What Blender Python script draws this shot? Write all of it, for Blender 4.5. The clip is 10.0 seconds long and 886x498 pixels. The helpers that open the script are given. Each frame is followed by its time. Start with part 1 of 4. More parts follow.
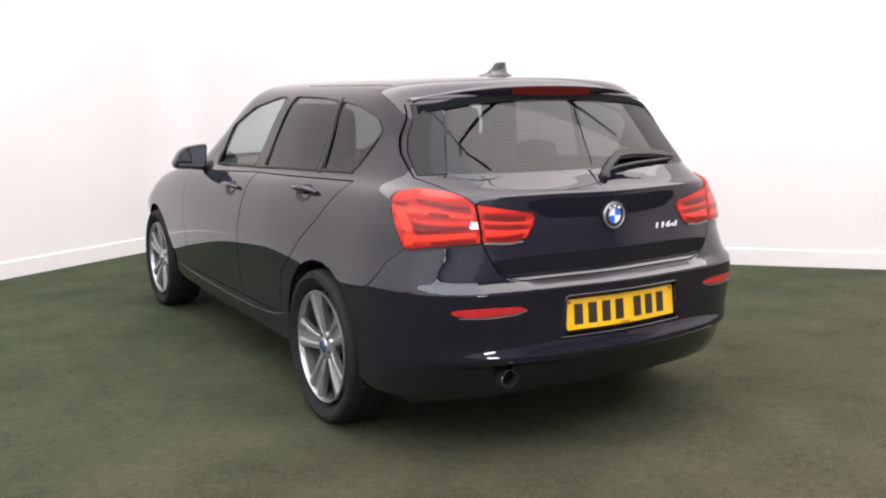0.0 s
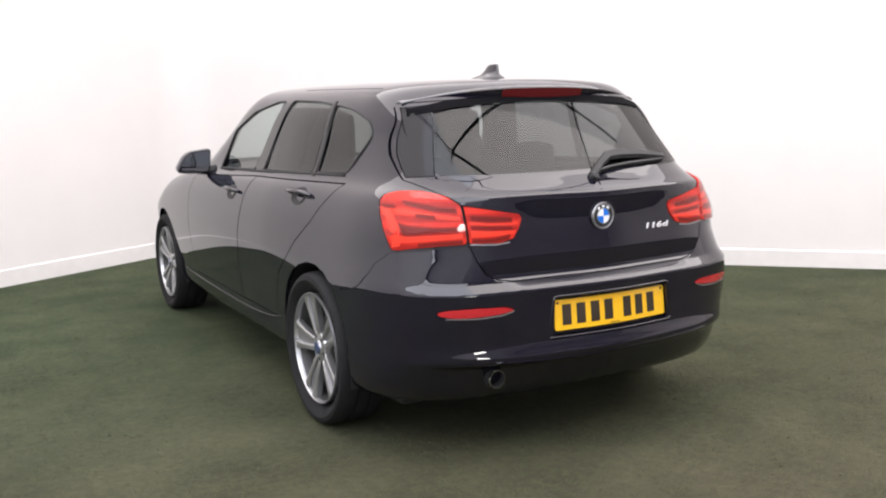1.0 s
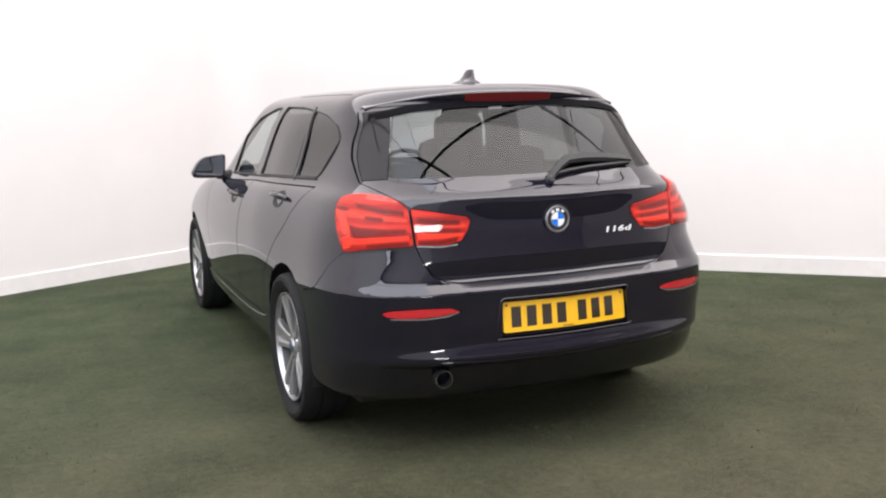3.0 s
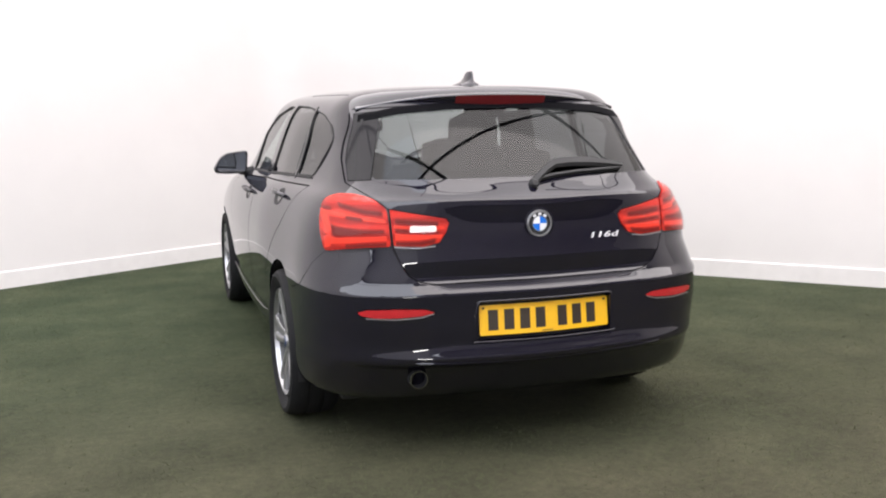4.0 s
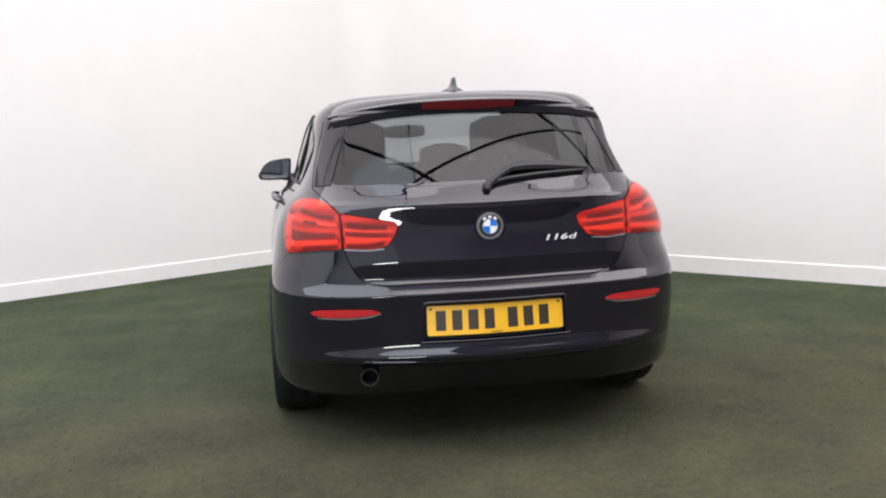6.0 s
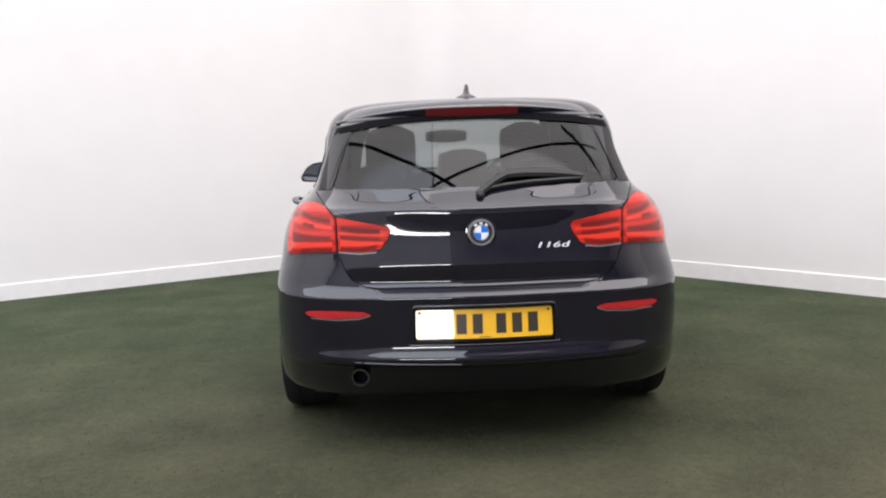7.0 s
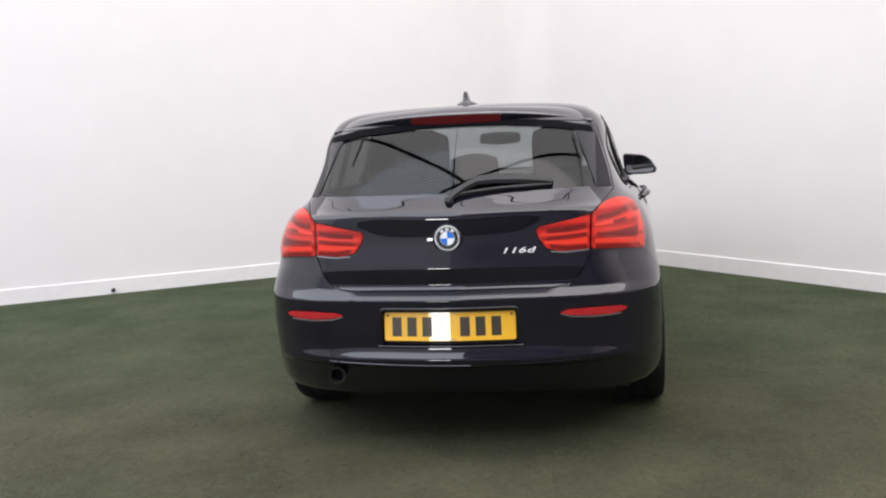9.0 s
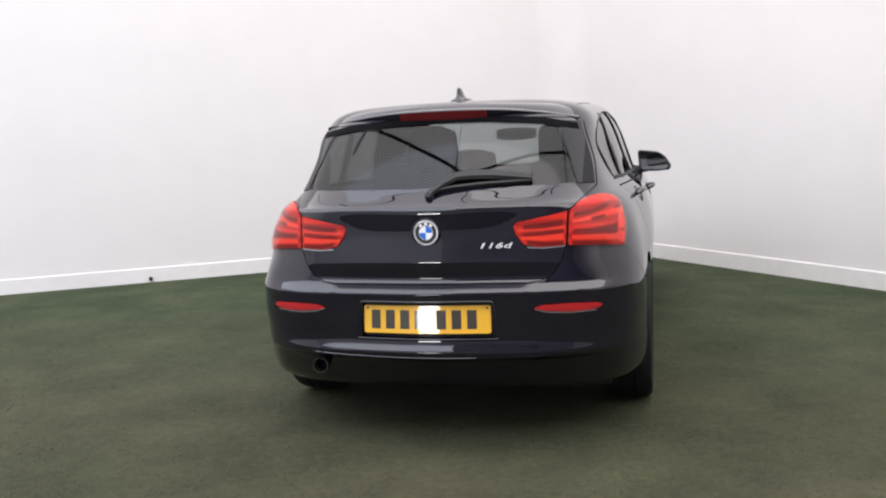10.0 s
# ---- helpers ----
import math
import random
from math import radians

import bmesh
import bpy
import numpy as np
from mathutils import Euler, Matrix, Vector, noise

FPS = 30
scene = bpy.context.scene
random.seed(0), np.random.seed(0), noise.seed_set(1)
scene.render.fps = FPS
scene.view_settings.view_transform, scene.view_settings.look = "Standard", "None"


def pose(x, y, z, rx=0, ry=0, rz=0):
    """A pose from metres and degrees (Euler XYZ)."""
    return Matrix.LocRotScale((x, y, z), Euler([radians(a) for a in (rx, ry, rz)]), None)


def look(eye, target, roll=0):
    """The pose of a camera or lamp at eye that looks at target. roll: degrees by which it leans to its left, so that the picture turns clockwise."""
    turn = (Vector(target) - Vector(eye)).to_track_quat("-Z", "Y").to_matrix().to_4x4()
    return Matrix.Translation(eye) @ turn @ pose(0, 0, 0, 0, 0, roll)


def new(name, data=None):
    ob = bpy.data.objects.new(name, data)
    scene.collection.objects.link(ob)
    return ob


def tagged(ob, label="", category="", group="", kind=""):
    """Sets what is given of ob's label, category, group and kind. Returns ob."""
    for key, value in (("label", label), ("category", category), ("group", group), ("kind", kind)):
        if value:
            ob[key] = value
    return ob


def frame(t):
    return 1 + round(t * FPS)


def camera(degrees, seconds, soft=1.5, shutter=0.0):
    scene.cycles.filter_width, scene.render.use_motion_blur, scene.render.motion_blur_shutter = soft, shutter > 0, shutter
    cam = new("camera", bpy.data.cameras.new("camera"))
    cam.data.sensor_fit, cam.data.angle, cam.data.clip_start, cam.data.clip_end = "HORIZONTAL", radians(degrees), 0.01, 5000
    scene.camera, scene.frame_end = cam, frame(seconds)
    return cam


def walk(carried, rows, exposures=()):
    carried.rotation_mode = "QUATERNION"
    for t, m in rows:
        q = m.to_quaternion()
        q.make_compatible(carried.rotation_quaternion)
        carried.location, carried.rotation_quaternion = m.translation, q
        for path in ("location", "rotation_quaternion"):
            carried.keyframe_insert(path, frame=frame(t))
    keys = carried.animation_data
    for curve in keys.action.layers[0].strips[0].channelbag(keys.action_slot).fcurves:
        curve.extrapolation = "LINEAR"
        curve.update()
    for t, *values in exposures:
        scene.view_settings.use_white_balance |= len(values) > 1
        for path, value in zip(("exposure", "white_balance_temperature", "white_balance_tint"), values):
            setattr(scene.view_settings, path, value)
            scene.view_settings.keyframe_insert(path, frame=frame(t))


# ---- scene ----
cam = camera(51.3, 10.0, soft=2.1)
PATH = [
    (0, (-2.298, -2.504, 1.292), (-1.282, -0.81, 0.981), -0.7),
    (0.5, (-2.25, -2.533, 1.291), (-1.261, -0.821, 0.984), -1.1),
    (1, (-2.19, -2.592, 1.284), (-1.222, -0.868, 0.982), -1.3),
    (1.5, (-2.106, -2.635, 1.288), (-1.157, -0.901, 0.983), -1.4),
    (2, (-1.991, -2.707, 1.29), (-1.099, -0.943, 0.988), -0.9),
    (2.5, (-1.837, -2.83, 1.279), (-1.014, -1.028, 1.0), -2.0),
    (3.8, (-1.514, -2.975, 1.248), (-0.842, -1.114, 0.958), -0.5),
    (4, (-1.417, -3.026, 1.27), (-0.791, -1.148, 0.987), -0.8),
    (4.5, (-1.246, -3.104, 1.277), (-0.709, -1.198, 0.997), -2.2),
    (5, (-1.033, -3.214, 1.285), (-0.586, -1.286, 0.997), -1.8),
    (5.5, (-0.863, -3.262, 1.263), (-0.482, -1.318, 0.983), -2.2),
    (7, (-0.245, -3.388, 1.269), (-0.189, -1.405, 1.011), -1.7),
    (7.5, (-0.075, -3.417, 1.269), (-0.089, -1.433, 1.015), -1.8),
    (8, (0.106, -3.433, 1.251), (0.002, -1.452, 1.0), -1.7),
    (8.5, (0.284, -3.424, 1.283), (0.102, -1.448, 1.033), -3.0),
    (9, (0.563, -3.451, 1.298), (0.241, -1.494, 1.041), -2.8),
    (9.5, (0.762, -3.463, 1.301), (0.368, -1.52, 1.04), -2.9),
    (10, (0.918, -3.44, 1.291), (0.453, -1.513, 1.028), -2.5),
]
walk(cam, [(t, look(eye, target, roll)) for t, eye, target, roll in PATH], [(0.0, 0.30, 6500, 10), (2.7, 0.28, 6480, 10), (4.6, 0.22, 6440, 9.5), (5.2, 0.09, 6380, 9), (7.0, 0.07, 6320, 9), (7.8, -0.01, 6300, 9), (10.0, -0.03, 6280, 9)])

# ---- light ----
world = bpy.data.worlds.new("world")
scene.world = world
world.use_nodes = True
wt = world.node_tree
sky = wt.nodes.new("ShaderNodeTexSky")
sky.sky_type, sky.sun_disc, sky.sun_elevation, sky.sun_rotation = "NISHITA", False, radians(40), radians(200)
wt.links.new(sky.outputs[0], wt.nodes["Background"].inputs[0])
wt.nodes["Background"].inputs[1].default_value = 0.1


def area_lamp(name, place, target, sx, sy, watts, colour):
    d = bpy.data.lights.new(name, "AREA")
    d.shape, d.size, d.size_y, d.energy, d.color = "RECTANGLE", sx, sy, watts, colour
    ob = new(name, d)
    ob.matrix_world = look(place, target)
    return ob


ROOM_H = 4.4
# daylight through the translucent roof sheeting, brightest over one half of the room
area_lamp("roof_daylight", (3.35, -1.725, ROOM_H - 0.03), (3.35, -1.725, 0), 7.5, 3.75, 362, (1.0, 0.93, 0.925))
area_lamp("roof_daylight", (-4.65, -3.725, ROOM_H - 0.03), (-4.65, -3.725, 0), 8.5, 7.75, 685, (0.93, 0.955, 1.05))
area_lamp("roof_daylight", (-0.9, 2.975, ROOM_H - 0.03), (-0.9, 2.975, 0), 16.0, 5.65, 665, (1.0, 0.938, 0.945))

# ---- materials ----


def material(name, base=(0.5, 0.5, 0.5), rough=0.5, metal=0.0, coat=0.0, coat_rough=0.03, spec=0.5):
    m = bpy.data.materials.new(name)
    m.use_nodes = True
    b = m.node_tree.nodes["Principled BSDF"]
    b.inputs["Base Color"].default_value = (*base, 1)
    b.inputs["Roughness"].default_value = rough
    b.inputs["Metallic"].default_value = metal
    b.inputs["Coat Weight"].default_value = coat
    b.inputs["Coat Roughness"].default_value = coat_rough
    b.inputs["Specular IOR Level"].default_value = spec
    return m


def vary(m, scale, amount, detail=4.0, bump=0.0, bump_scale=None, rough=0.0, distance=0.01):
    """Mottles the base colour (two scales), roughness and relief of a plain material."""
    t = m.node_tree
    b = t.nodes["Principled BSDF"]
    base = b.inputs["Base Color"].default_value[:]
    co = t.nodes.new("ShaderNodeTexCoord")
    n1, n2 = t.nodes.new("ShaderNodeTexNoise"), t.nodes.new("ShaderNodeTexNoise")
    for n, s in ((n1, scale), (n2, scale * 9)):
        n.inputs["Scale"].default_value, n.inputs["Detail"].default_value = s, detail
        t.links.new(co.outputs["Object"], n.inputs["Vector"])
    add = t.nodes.new("ShaderNodeMath")
    add.operation = "ADD"
    t.links.new(n1.outputs[0], add.inputs[0]), t.links.new(n2.outputs[0], add.inputs[1])
    ramp = t.nodes.new("ShaderNodeMapRange")
    ramp.inputs[1].default_value, ramp.inputs[2].default_value = 0.6, 1.4
    ramp.inputs[3].default_value, ramp.inputs[4].default_value = 1 - amount, 1 + amount
    t.links.new(add.outputs[0], ramp.inputs[0])
    mul = t.nodes.new("ShaderNodeVectorMath")
    mul.operation = "SCALE"
    mul.inputs[0].default_value = base[:3]
    t.links.new(ramp.outputs[0], mul.inputs["Scale"])
    t.links.new(mul.outputs[0], b.inputs["Base Color"])
    if rough:
        r = t.nodes.new("ShaderNodeMapRange")
        r0 = b.inputs["Roughness"].default_value
        r.inputs[1].default_value, r.inputs[2].default_value = 0.3, 0.7
        r.inputs[3].default_value, r.inputs[4].default_value = r0 - rough, r0 + rough
        t.links.new(n1.outputs[0], r.inputs[0]), t.links.new(r.outputs[0], b.inputs["Roughness"])
    if bump:
        n3 = t.nodes.new("ShaderNodeTexNoise")
        n3.inputs["Scale"].default_value, n3.inputs["Detail"].default_value = bump_scale or scale * 20, 6
        t.links.new(co.outputs["Object"], n3.inputs["Vector"])
        bp = t.nodes.new("ShaderNodeBump")
        bp.inputs["Strength"].default_value, bp.inputs["Distance"].default_value = bump, distance
        t.links.new(n3.outputs[0], bp.inputs["Height"]), t.links.new(bp.outputs[0], b.inputs["Normal"])
    return m


def glass_material(name, tint, r0=0.07):
    """Thin tinted glass: clear straight on, more mirror-like at a grazing angle."""
    m = bpy.data.materials.new(name)
    m.use_nodes = True
    t = m.node_tree
    t.nodes.remove(t.nodes["Principled BSDF"])
    tr, gl, mix, lw, pw, ma = (t.nodes.new(n) for n in ("ShaderNodeBsdfTransparent", "ShaderNodeBsdfGlossy", "ShaderNodeMixShader", "ShaderNodeLayerWeight", "ShaderNodeMath", "ShaderNodeMath"))
    tr.inputs[0].default_value, gl.inputs["Roughness"].default_value, lw.inputs[0].default_value = (*tint, 1), 0.0, 0.5
    pw.operation, pw.inputs[1].default_value = "POWER", 5.0
    ma.operation, ma.inputs[1].default_value, ma.inputs[2].default_value = "MULTIPLY_ADD", 1 - r0, r0
    t.links.new(lw.outputs["Facing"], pw.inputs[0]), t.links.new(pw.outputs[0], ma.inputs[0]), t.links.new(ma.outputs[0], mix.inputs[0])
    t.links.new(tr.outputs[0], mix.inputs[1]), t.links.new(gl.outputs[0], mix.inputs[2])
    t.links.new(mix.outputs[0], t.nodes["Material Output"].inputs[0])
    return m


def glow_material(name, colour, strength):
    m = material(name, colour, 0.5)
    b = m.node_tree.nodes["Principled BSDF"]
    b.inputs["Emission Color"].default_value, b.inputs["Emission Strength"].default_value = (*colour, 1), strength
    return m


WALL = vary(material("white_wall_paint", (0.765, 0.741, 0.732), 0.55), 0.35, 0.025, bump=0.08, bump_scale=60, distance=0.002)
SKIRT = vary(material("white_gloss_paint", (0.785, 0.762, 0.752), 0.55), 1.5, 0.05)
CEIL = vary(material("white_roof_sheet", (0.78, 0.78, 0.78), 0.6), 0.5, 0.03)
BACK = vary(material("grey_back_wall_paint", (0.50, 0.49, 0.495), 0.6), 0.8, 0.1)
HALL = vary(material("dark_hall_paint", (0.31, 0.303, 0.325), 0.7), 0.8, 0.2)
STEEL_DARK = vary(material("dark_steel", (0.02, 0.02, 0.022), 0.5), 3, 0.2)


def turf_material():
    """Worn artificial turf: green and olive patches, brown stains, fine fibre relief."""
    m = material("green_turf", (0.06, 0.065, 0.035), 0.92, spec=0.15)
    t = m.node_tree
    b = t.nodes["Principled BSDF"]
    co = t.nodes.new("ShaderNodeTexCoord")
    noise_nodes = []
    for scale, detail, rough in ((0.55, 3, 0.5), (1.9, 5, 0.62), (26.0, 6, 0.75), (110.0, 4, 0.75)):
        n = t.nodes.new("ShaderNodeTexNoise")
        n.inputs["Scale"].default_value, n.inputs["Detail"].default_value, n.inputs["Roughness"].default_value = scale, detail, rough
        t.links.new(co.outputs["Object"], n.inputs["Vector"])
        noise_nodes.append(n)

    def ramp(source, lo, hi, a, c):
        r = t.nodes.new("ShaderNodeValToRGB")
        r.color_ramp.elements[0].position, r.color_ramp.elements[1].position = lo, hi
        r.color_ramp.elements[0].color, r.color_ramp.elements[1].color = (*a, 1), (*c, 1)
        t.links.new(source.outputs[0], r.inputs[0])
        return r

    def blend(kind, factor, a, c):
        n = t.nodes.new("ShaderNodeMixRGB")
        n.blend_type = kind
        n.inputs[0].default_value = factor
        t.links.new(a.outputs[0], n.inputs[1]), t.links.new(c.outputs[0], n.inputs[2])
        return n

    # olive over the near floor, turning green with growing y, the change broken up by noise
    place = t.nodes.new("ShaderNodeSeparateXYZ")
    t.links.new(co.outputs["Object"], place.inputs[0])
    far_mix = t.nodes.new("ShaderNodeMath")
    far_mix.operation, far_mix.inputs[1].default_value = "MULTIPLY_ADD", 3.0
    t.links.new(noise_nodes[0].outputs[0], far_mix.inputs[0]), t.links.new(place.outputs[1], far_mix.inputs[2])
    zone = t.nodes.new("ShaderNodeMapRange")
    zone.interpolation_type = "SMOOTHSTEP"
    zone.inputs[1].default_value, zone.inputs[2].default_value = 1.2, 5.0
    t.links.new(far_mix.outputs[0], zone.inputs[0])
    olive_tone = ramp(noise_nodes[0], 0.35, 0.65, (0.0510, 0.0570, 0.0335), (0.0690, 0.0665, 0.0435))
    green = ramp(noise_nodes[1], 0.35, 0.65, (0.0540, 0.0780, 0.0440), (0.0640, 0.0810, 0.0480))
    big = blend("MIX", 0.5, olive_tone, green)
    t.links.new(zone.outputs[0], big.inputs[0])
    mid = ramp(noise_nodes[1], 0.30, 0.72, (0.62, 0.63, 0.61), (1.28, 1.25, 1.22))
    small = ramp(noise_nodes[2], 0.28, 0.75, (0.60, 0.55, 0.55), (1.30, 1.32, 1.25))
    fine = ramp(noise_nodes[3], 0.25, 0.75, (0.62, 0.62, 0.62), (1.38, 1.38, 1.36))
    out = blend("MULTIPLY", 0.75, blend("MULTIPLY", 0.8, blend("MULTIPLY", 0.9, big, mid), small), fine)
    t.links.new(out.outputs[0], b.inputs["Base Color"])
    bp = t.nodes.new("ShaderNodeBump")
    bp.inputs["Strength"].default_value, bp.inputs["Distance"].default_value = 0.7, 0.012
    t.links.new(noise_nodes[3].outputs[0], bp.inputs["Height"]), t.links.new(bp.outputs[0], b.inputs["Normal"])
    return m


TURF = turf_material()
BLADE = material("turf_fibre", (0.07, 0.08, 0.04), 0.8, spec=0.2)
_t = BLADE.node_tree
_g, _r = _t.nodes.new("ShaderNodeNewGeometry"), _t.nodes.new("ShaderNodeValToRGB")
_r.color_ramp.elements[0].color, _r.color_ramp.elements[1].color = (0.063, 0.071, 0.036, 1), (0.095, 0.092, 0.057, 1)
_e = _r.color_ramp.elements.new(0.8)
_e.color = (0.074, 0.083, 0.040, 1)
_t.links.new(_g.outputs["Random Per Island"], _r.inputs[0])
_t.links.new(_r.outputs[0], _t.nodes["Principled BSDF"].inputs["Base Color"])
PAINT = vary(material("black_metallic_paint", (0.0070, 0.0062, 0.0126), 0.5, 0.0, coat=1.0, coat_rough=0.012, spec=0.0), 2.0, 0.15)
PAINT.node_tree.nodes["Principled BSDF"].inputs["Coat IOR"].default_value = 1.65
GLOSS_BLACK = material("gloss_black_plastic", (0.008, 0.008, 0.009), 0.12)
BLADE_BLACK = material("smoked_blade_plastic", (0.010, 0.010, 0.012), 0.06, spec=0.28)
SPOILER_SHADE = material("spoiler_shade_black", (0.003, 0.003, 0.004), 0.8, spec=0.05)
SATIN_BLACK = vary(material("satin_black_plastic", (0.012, 0.012, 0.013), 0.6), 30, 0.2, bump=0.1)
RUBBER = vary(material("tyre_rubber", (0.013, 0.013, 0.014), 0.75, spec=0.2), 12, 0.25, bump=0.2, distance=0.002)
ALLOY = vary(material("silver_alloy", (0.44, 0.44, 0.45), 0.32, 0.85), 8, 0.05)
ALLOY_WEB = vary(material("grey_cast_alloy", (0.30, 0.30, 0.31), 0.45, 0.7), 8, 0.08)
# dark base: the shade deep inside the wheel is put into the iron's colour
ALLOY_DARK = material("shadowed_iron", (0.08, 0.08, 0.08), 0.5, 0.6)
SILVER = material("silver_figures", (0.72, 0.72, 0.73), 0.35, 0.3)
CHROME = material("chrome", (0.75, 0.75, 0.76), 0.08, 1.0)
# low base colour holds a dark reflection that the white room wouldn't give
MIRROR = material("dark_reflection_mirror", (0.34, 0.35, 0.38), 0.02, 1.0)
LAMP_RED = vary(material("red_lamp_plastic", (0.58, 0.016, 0.010), 0.4, spec=0.2), 14, 0.12)


def banded(m, dark, light, period):
    """Soft level bands, as the reflectors behind a lamp lens give."""
    t = m.node_tree
    co, wave, ramp = (t.nodes.new(n) for n in ("ShaderNodeTexCoord", "ShaderNodeTexWave", "ShaderNodeValToRGB"))
    wave.wave_type, wave.bands_direction = "BANDS", "Z"
    wave.inputs["Scale"].default_value, wave.inputs["Distortion"].default_value, wave.inputs["Detail"].default_value = 0.314 / period, 1.2, 2.0
    wave.inputs["Detail Scale"].default_value = 2.0
    ramp.color_ramp.elements[0].color, ramp.color_ramp.elements[1].color = (*dark, 1), (*light, 1)
    ramp.color_ramp.elements[0].position, ramp.color_ramp.elements[1].position = 0.1, 0.75
    t.links.new(co.outputs["Object"], wave.inputs["Vector"]), t.links.new(wave.outputs["Fac"], ramp.inputs[0])
    t.links.new(ramp.outputs[0], t.nodes["Principled BSDF"].inputs["Base Color"])
    return m


LAMP_RED = banded(LAMP_RED, (0.36, 0.012, 0.009), (0.60, 0.028, 0.016), 0.05)
# darker copy of the lamp red: shade inside the lamp as colour
LAMP_MID = material("shaded_red_lamp_plastic", (0.27, 0.010, 0.008), 0.4, spec=0.2)
LAMP_BRIGHT = material("bright_red_light_guide", (0.80, 0.055, 0.030), 0.4, spec=0.2)
BRAKE_RED = material("unlit_red_lens", (0.115, 0.006, 0.008), 0.35)
LAMP_DARK = material("dark_red_lamp_plastic", (0.15, 0.009, 0.008), 0.4, spec=0.2)
REFLECTOR = vary(material("red_reflector", (0.45, 0.016, 0.022), 0.2, coat=1.0), 60, 0.15)
YELLOW = vary(material("yellow_plate", (0.85, 0.47, 0.012), 0.35, coat=1.0, coat_rough=0.01), 9, 0.05)
INK = material("black_characters", (0.03, 0.02, 0.012), 0.4, coat=1.0, coat_rough=0.01)
HUB_BLUE = material("dark_blue_enamel", (0.03, 0.05, 0.12), 0.3, coat=1.0)
WHITE_ENAMEL = material("white_enamel", (0.8, 0.8, 0.82), 0.35, spec=0.15)
BLUE_ENAMEL = material("blue_enamel", (0.02, 0.16, 0.62), 0.35, spec=0.15)
CLOTH = vary(material("anthracite_cloth", (0.022, 0.022, 0.025), 0.95, spec=0.2), 6, 0.2, bump=0.1, bump_scale=50)
TRIM_GREY = vary(material("grey_headliner", (0.20, 0.20, 0.20), 0.9), 20, 0.1)
GLASS_CLEAR = glass_material("clear_window_glass", (0.72, 0.78, 0.76))
GLASS_SIDE = glass_material("privacy_side_glass", (0.21, 0.22, 0.22), 0.08)
GLASS_DARK = glass_material("tinted_window_glass", (0.36, 0.38, 0.385), 0.044)
LENS = glass_material("clear_lamp_lens", (1.0, 0.94, 0.93), 0.045)
DAYLIGHT = glow_material("daylight_outside", (1.0, 0.98, 0.95), 22.0)

# ---- mesh helpers ----


def thing(name, label, category, place=(0, 0, 0), group=""):
    ob = tagged(new(name), label, category, group)
    ob.location = place
    return ob


def part(name, bm, mat, parent=None, label="", smooth=True, angle=40):
    me = bpy.data.meshes.new(name)
    bmesh.ops.recalc_face_normals(bm, faces=bm.faces)
    return finish(name, bm, me, mat, parent, label, smooth, angle)


def finish(name, bm, me, mat, parent, label, smooth=True, angle=40):
    if smooth:
        for f in bm.faces:
            f.smooth = True
        for e in bm.edges:
            if len(e.link_faces) == 2 and e.calc_face_angle(0) > radians(angle):
                e.smooth = False
    bm.to_mesh(me)
    bm.free()
    for m in mat if isinstance(mat, (list, tuple)) else (mat,):
        me.materials.append(m)
    ob = new(name, me)
    if parent:
        ob.parent = parent
    if label:
        tagged(ob, label)
    return ob


def box(bm, x0, x1, y0, y1, z0, z1, bevel=0.0, m=None):
    made = bmesh.ops.create_cube(bm, size=1, matrix=Matrix.Translation(((x0 + x1) / 2, (y0 + y1) / 2, (z0 + z1) / 2)) @ Matrix.Diagonal((x1 - x0, y1 - y0, z1 - z0, 1)))["verts"]
    if bevel:
        edges = list({e for v in made for e in v.link_edges})
        made = bmesh.ops.bevel(bm, geom=edges, offset=bevel, segments=2, affect="EDGES", profile=0.6)["verts"]
    if m is not None:
        bmesh.ops.transform(bm, matrix=m, verts=[v for v in made if v.is_valid])
    return bm


def lathe(bm, profile, steps=48, m=Matrix.Identity(4), closed=False, caps=True):
    """Turns (radius, along) points round the x axis."""
    rows = []
    for k in range(steps):
        a = 2 * math.pi * k / steps
        rows.append([bm.verts.new(m @ Vector((h, r * math.cos(a), r * math.sin(a)))) for r, h in profile])
    n = len(profile)
    for k in range(steps):
        a, b = rows[k], rows[(k + 1) % steps]
        for i in range(n if closed else n - 1):
            j = (i + 1) % n
            bm.faces.new((a[i], a[j], b[j], b[i]))
    if not closed and caps:
        for i in (0, n - 1):
            if profile[i][0] > 1e-4:
                bm.faces.new([r[i] for r in rows])
    return bm


def tube(bm, points, radius, sides=8, flat=1.0):
    """A round bar along points."""
    pts = [Vector(p) for p in points]
    rings = []
    for i, p in enumerate(pts):
        d = (pts[min(i + 1, len(pts) - 1)] - pts[max(i - 1, 0)]).normalized()
        u = d.cross(Vector((0, 0, 1)) if abs(d.z) < 0.9 else Vector((1, 0, 0))).normalized()
        v = d.cross(u)
        r = radius[i] if isinstance(radius, (list, tuple)) else radius
        rings.append([bm.verts.new(p + r * (math.cos(2 * math.pi * k / sides) * u + flat * math.sin(2 * math.pi * k / sides) * v)) for k in range(sides)])
    for a, b in zip(rings, rings[1:]):
        for k in range(sides):
            bm.faces.new((a[k], a[(k + 1) % sides], b[(k + 1) % sides], b[k]))
    bm.faces.new(rings[0]), bm.faces.new(rings[-1])
    return bm


